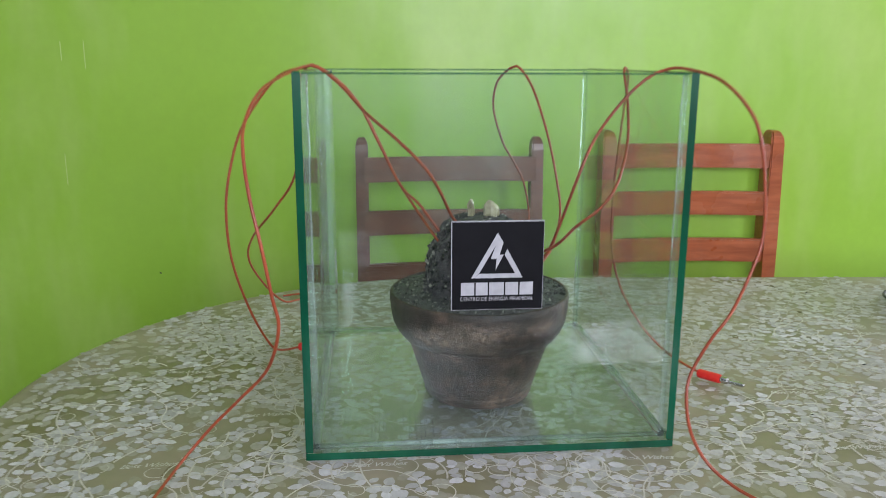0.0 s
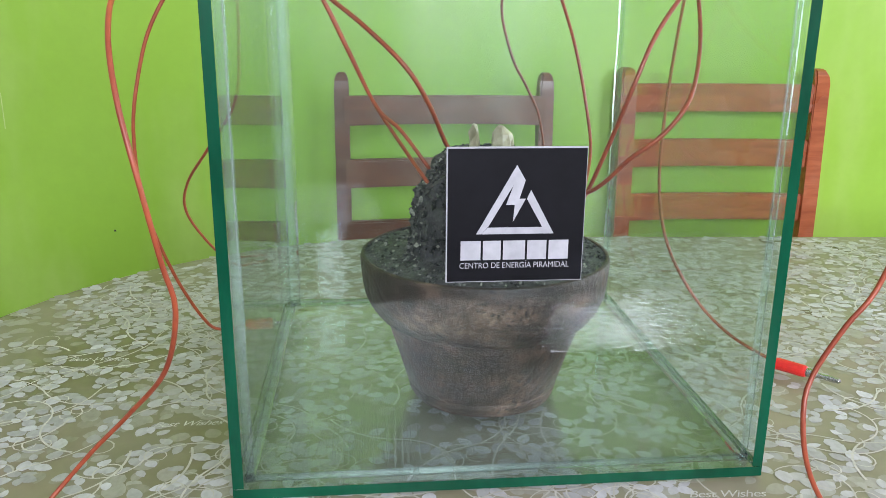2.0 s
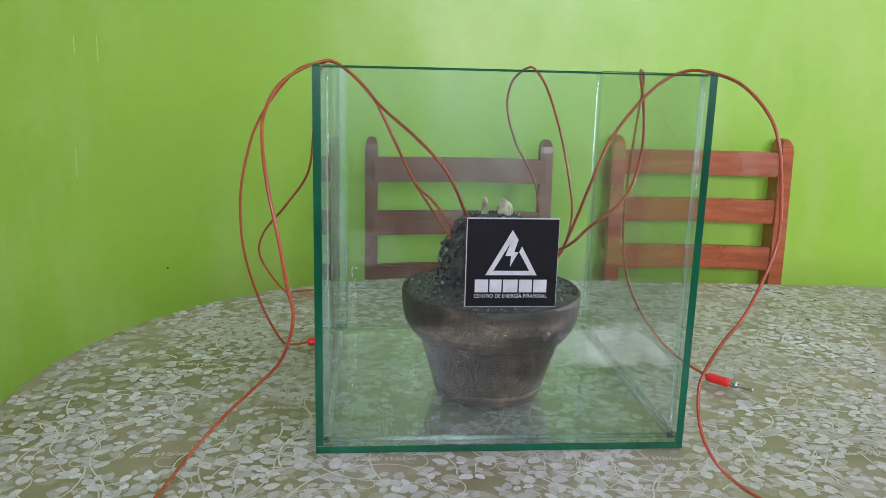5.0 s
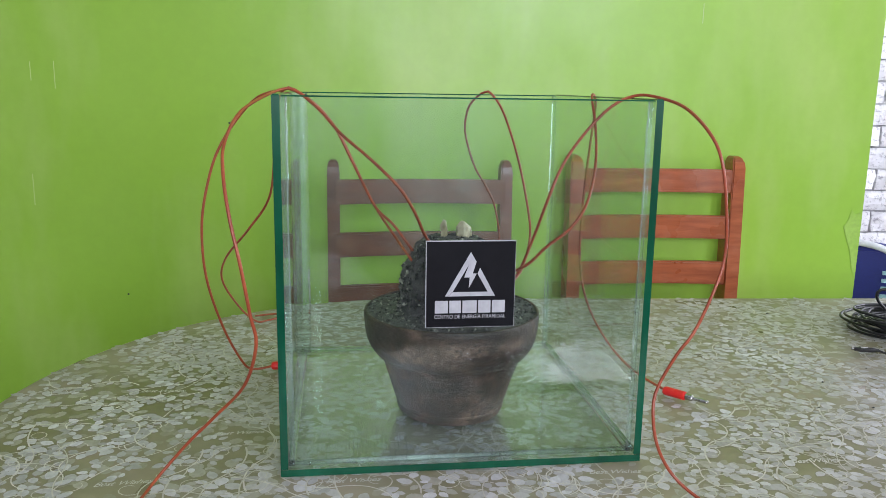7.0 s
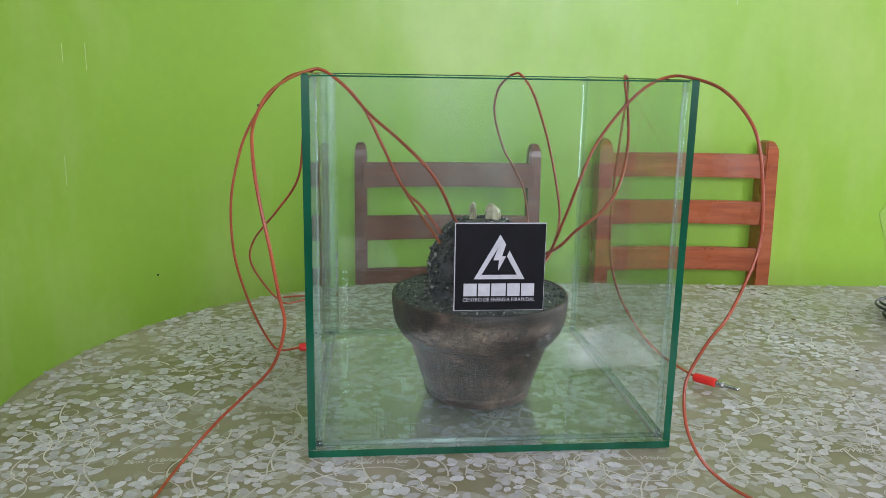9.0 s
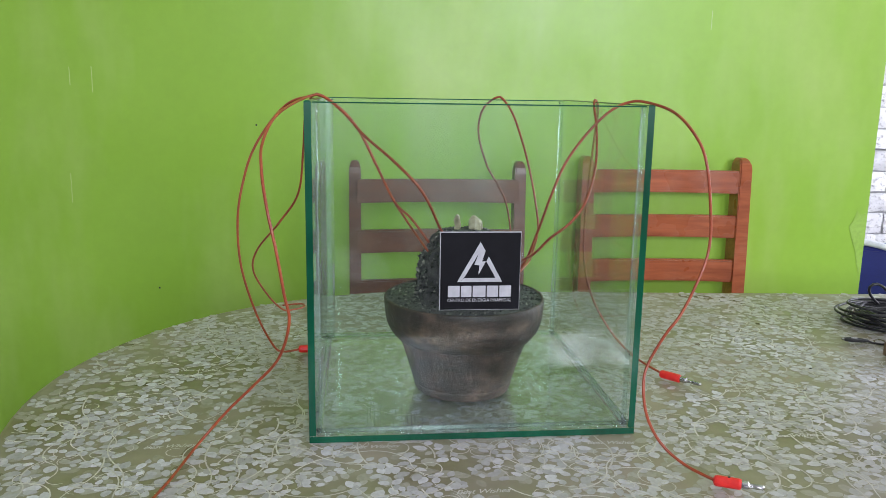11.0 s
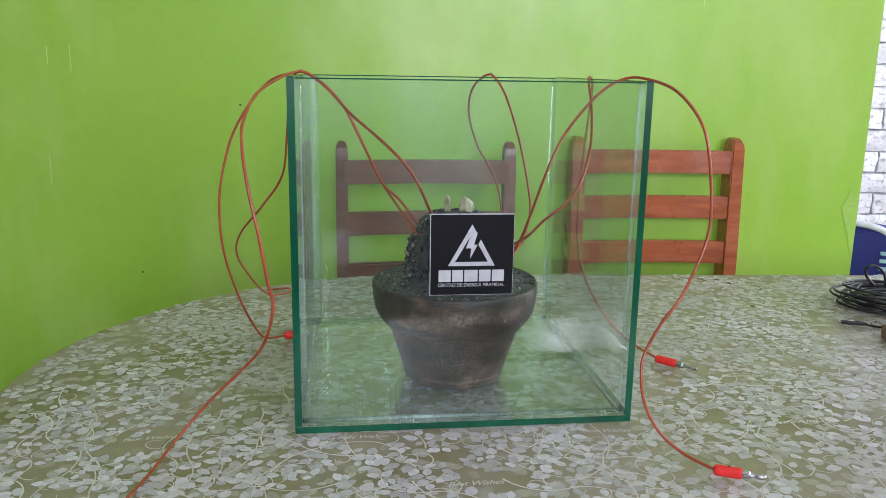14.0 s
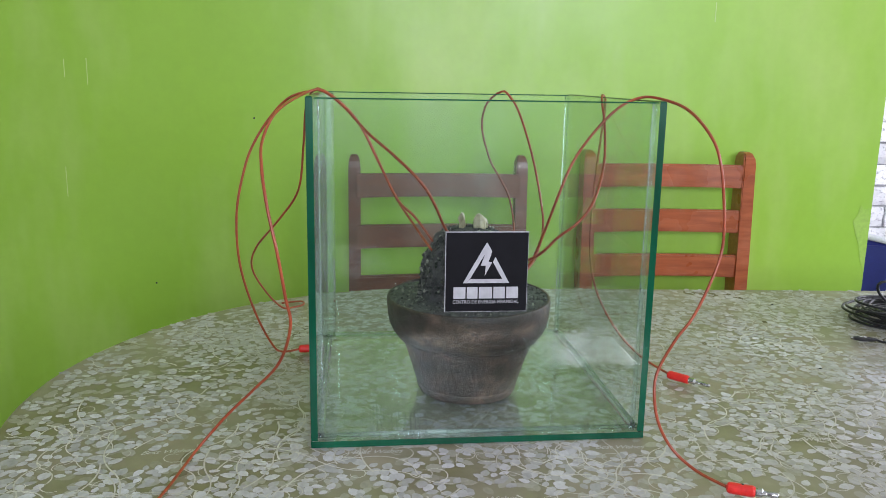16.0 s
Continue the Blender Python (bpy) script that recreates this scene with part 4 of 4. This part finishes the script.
def green_case():
    t = thing("plastic_case", pose(0.768, 0.905, TABLE_Z + 0.0012, 0, 0, 25), "small bright green plastic case beside the cable", "case")
    part("case_body", one_box((-0.035, -0.02, 0), (0.035, 0.02, 0.016), 0.003), M_GREENPLASTIC, t)
    part("case_lid", one_box((-0.036, -0.021, 0.0163), (0.036, 0.021, 0.021), 0.002), M_GREENPLASTIC, t)
    return t


def wood_block():
    ob = part("wooden_block", one_box((-0.035, -0.03, 0), (0.035, 0.03, 0.018), 0.003), M_BROWN)
    ob.matrix_world = pose(0.680, 0.779, TABLE_Z + 0.0012, 0, 0, 8)
    return tagged(ob, "small brown wooden block lying on the tablecloth", "block")


def crumbs():
    vs, fs = [], []
    rnd = random.Random(31)
    for k in range(13):
        x, y = rnd.uniform(0.40, 0.78), rnd.uniform(0.60, 1.05)
        s_ = rnd.uniform(0.0005, 0.0016)
        i0 = len(vs)
        for c in ((1.6, 0, 0), (-1.6, 0, 0), (0, 1, 0), (0, -1, 0), (0, 0, 0.7), (0, 0, -0.2)):
            vs.append((x + c[0] * s_, y + c[1] * s_, TABLE_Z + 0.0008 + c[2] * s_))
        fs += [tuple(i0 + q for q in f) for f in ((0, 2, 4), (2, 1, 4), (1, 3, 4), (3, 0, 4), (2, 0, 5), (1, 2, 5), (3, 1, 5), (0, 3, 5))]
    me = bpy.data.meshes.new("crumbs")
    me.from_pydata(vs, [], fs)
    me.materials.append(M_RUBBER)
    tagged(new("crumbs", me), "scattered small dark crumbs on the tablecloth", "crumbs", kind="stuff")


crumbs()
cable_coil()
crocodile_clip(pose(0.622, 0.856, TABLE_Z + 0.0008, 0, 0, -20), M_RUBBER, "small black crocodile clip with a thin black lead")
crocodile_clip(pose(0.478, 0.558, TABLE_Z + 0.0008, 0, 0, 8), M_GREENPLASTIC, "green sleeved crocodile clip with a thin black lead")
green_case()
wood_block()


# ---- navy bag beyond the wall's end ----
def navy_bag():
    t = thing("navy_bag", pose(1.448, 1.98, 0, 0, 0, -30) @ Matrix.Diagonal((1, 1, 0.955, 1)), "tall navy canvas bag with white trim standing on floor", "bag")
    out = [(-0.24, 0), (0.28, 0), (0.28, 0.52), (0.22, 0.62), (0.13, 0.665), (0.09, 0.692), (0.03, 0.705), (-0.10, 0.705), (-0.24, 0.705)]
    bm = plate(bmesh.new(), [(x, z * 0.985) for x, z in out], -0.09, 0.01, lambda x, z, y: Vector((x, y, z)))
    bmesh.ops.recalc_face_normals(bm, faces=bm.faces)
    bmesh.ops.bevel(bm, geom=list(bm.edges), offset=0.012, segments=3, affect='EDGES')
    part("bag_body", bm, M_NAVY, t)
    edge = catmull([(-0.235, -0.090, 0.703), (-0.10, -0.092, 0.707), (-0.03, -0.093, 0.705), (0.025, -0.094, 0.690), (0.060, -0.094, 0.660), (0.105, -0.093, 0.672)], 0.008)
    part("trim", tube(bmesh.new(), edge, 0.009, 8), M_TRIM, t, "white edge trim", smooth=True)
    edge = catmull([(0.095, -0.093, 0.672), (0.098, -0.094, 0.60), (0.075, -0.094, 0.555), (0.037, -0.094, 0.50), (0.010, -0.094, 0.44), (-0.01, -0.094, 0.30)], 0.008)
    part("trim", tube(bmesh.new(), edge, 0.009, 8), M_TRIM, t, "white edge trim", smooth=True)
    for k in range(4):
        part("eyelet", one_box((0.022, -0.097, 0.555 + 0.022 * k), (0.046, -0.090, 0.566 + 0.022 * k), 0.002), M_CYAN, t, "pale blue lace eyelet")
    part("strap", tube(bmesh.new(), catmull([(0.03, -0.094, 0.47), (0.10, -0.096, 0.53), (0.20, -0.096, 0.59)], 0.01), 0.004, 6), M_TRIM, t)
    return t


navy_bag()


# ---- scuffs on the green wall ----
def wall_marks():
    bm = bmesh.new()
    rnd = random.Random(9)
    for x, z0_, z1_ in ((-0.785, 1.060, 1.098), (-0.738, 1.045, 1.10), (-0.798, 0.805, 0.87), (0.60, 1.20, 1.24)):
        w = 0.0007
        box(bm, (x - w, WALL_V - 0.0006, z0_), (x + w, WALL_V - 0.0001, z1_))
    part("paint_runs", bm, M_RUNS, wall_north, "thin pale paint runs")
    bm = bmesh.new()
    for x, z in ((-0.618, 0.612), (-0.39, 0.98)):
        box(bm, (x - 0.0018, WALL_V - 0.0008, z - 0.0018), (x + 0.0018, WALL_V - 0.0001, z + 0.0018))
    flake = [(0.957, 0.768), (0.966, 0.782), (0.972, 0.806), (0.981, 0.795), (0.994, 0.800), (0.994, 0.652), (0.985, 0.676), (0.977, 0.715), (0.967, 0.738)]
    part("paint_flake", plate(bmesh.new(), flake, WALL_V - 0.0008, WALL_V - 0.0001, lambda x, z, y: Vector((x, y, z))), M_FLAKE, wall_north, "paler flaked paint by the wall's end")
    part("wall_specks", bm, M_RUBBER, wall_north, "small dark specks")


wall_marks()


# ---- white brick wall beyond ----
def brick_wall():
    wall = structure("wall_brick", [((WALL_END - 0.3 - T, BRICK_V, 0), (EAST + T, BRICK_V + 0.12, HIGH))], M_MORTAR, "rough white painted brick wall in bright daylight", "wall")
    rnd = random.Random(17)
    shapes = []
    L, H, D = 0.205, 0.071, 0.022
    for s in range(8):
        bm = bmesh.new()
        n, m = 5, 3
        front = [[None] * (m + 1) for _ in range(n + 1)]
        for i in range(n + 1):
            for j in range(m + 1):
                edge = i in (0, n) or j in (0, m)
                y = -D + (0.008 if edge else 0.0) + rnd.uniform(-0.005, 0.005)
                front[i][j] = bm.verts.new((L * (i / n - 0.5) + (rnd.uniform(-0.004, 0.004)), y, H * (j / m - 0.5) + rnd.uniform(-0.003, 0.003)))
        for i in range(n):
            for j in range(m):
                bm.faces.new((front[i][j], front[i + 1][j], front[i + 1][j + 1], front[i][j + 1]))
        loop = [front[i][0] for i in range(n + 1)] + [front[n][j] for j in range(1, m + 1)] + [front[i][m] for i in range(n - 1, -1, -1)] + [front[0][j] for j in range(m - 1, 0, -1)]
        back = [bm.verts.new((v.co.x, 0.004, v.co.z)) for v in loop]
        for k in range(len(loop)):
            q = (k + 1) % len(loop)
            bm.faces.new((loop[q], loop[k], back[k], back[q]))
        shapes.append(mesh_of(bm, "brick", M_BRICK))
    z, row = 0.042, 0
    while z < 1.75:
        x = WALL_END - 0.12 + (0.107 if row % 2 else 0.0)
        while x < 2.75:
            ob = new("brick", rnd.choice(shapes))
            ob.parent = wall
            ob.matrix_local = pose(x, BRICK_V, z)
            x += 0.213
        z += 0.0785
        row += 1


brick_wall()
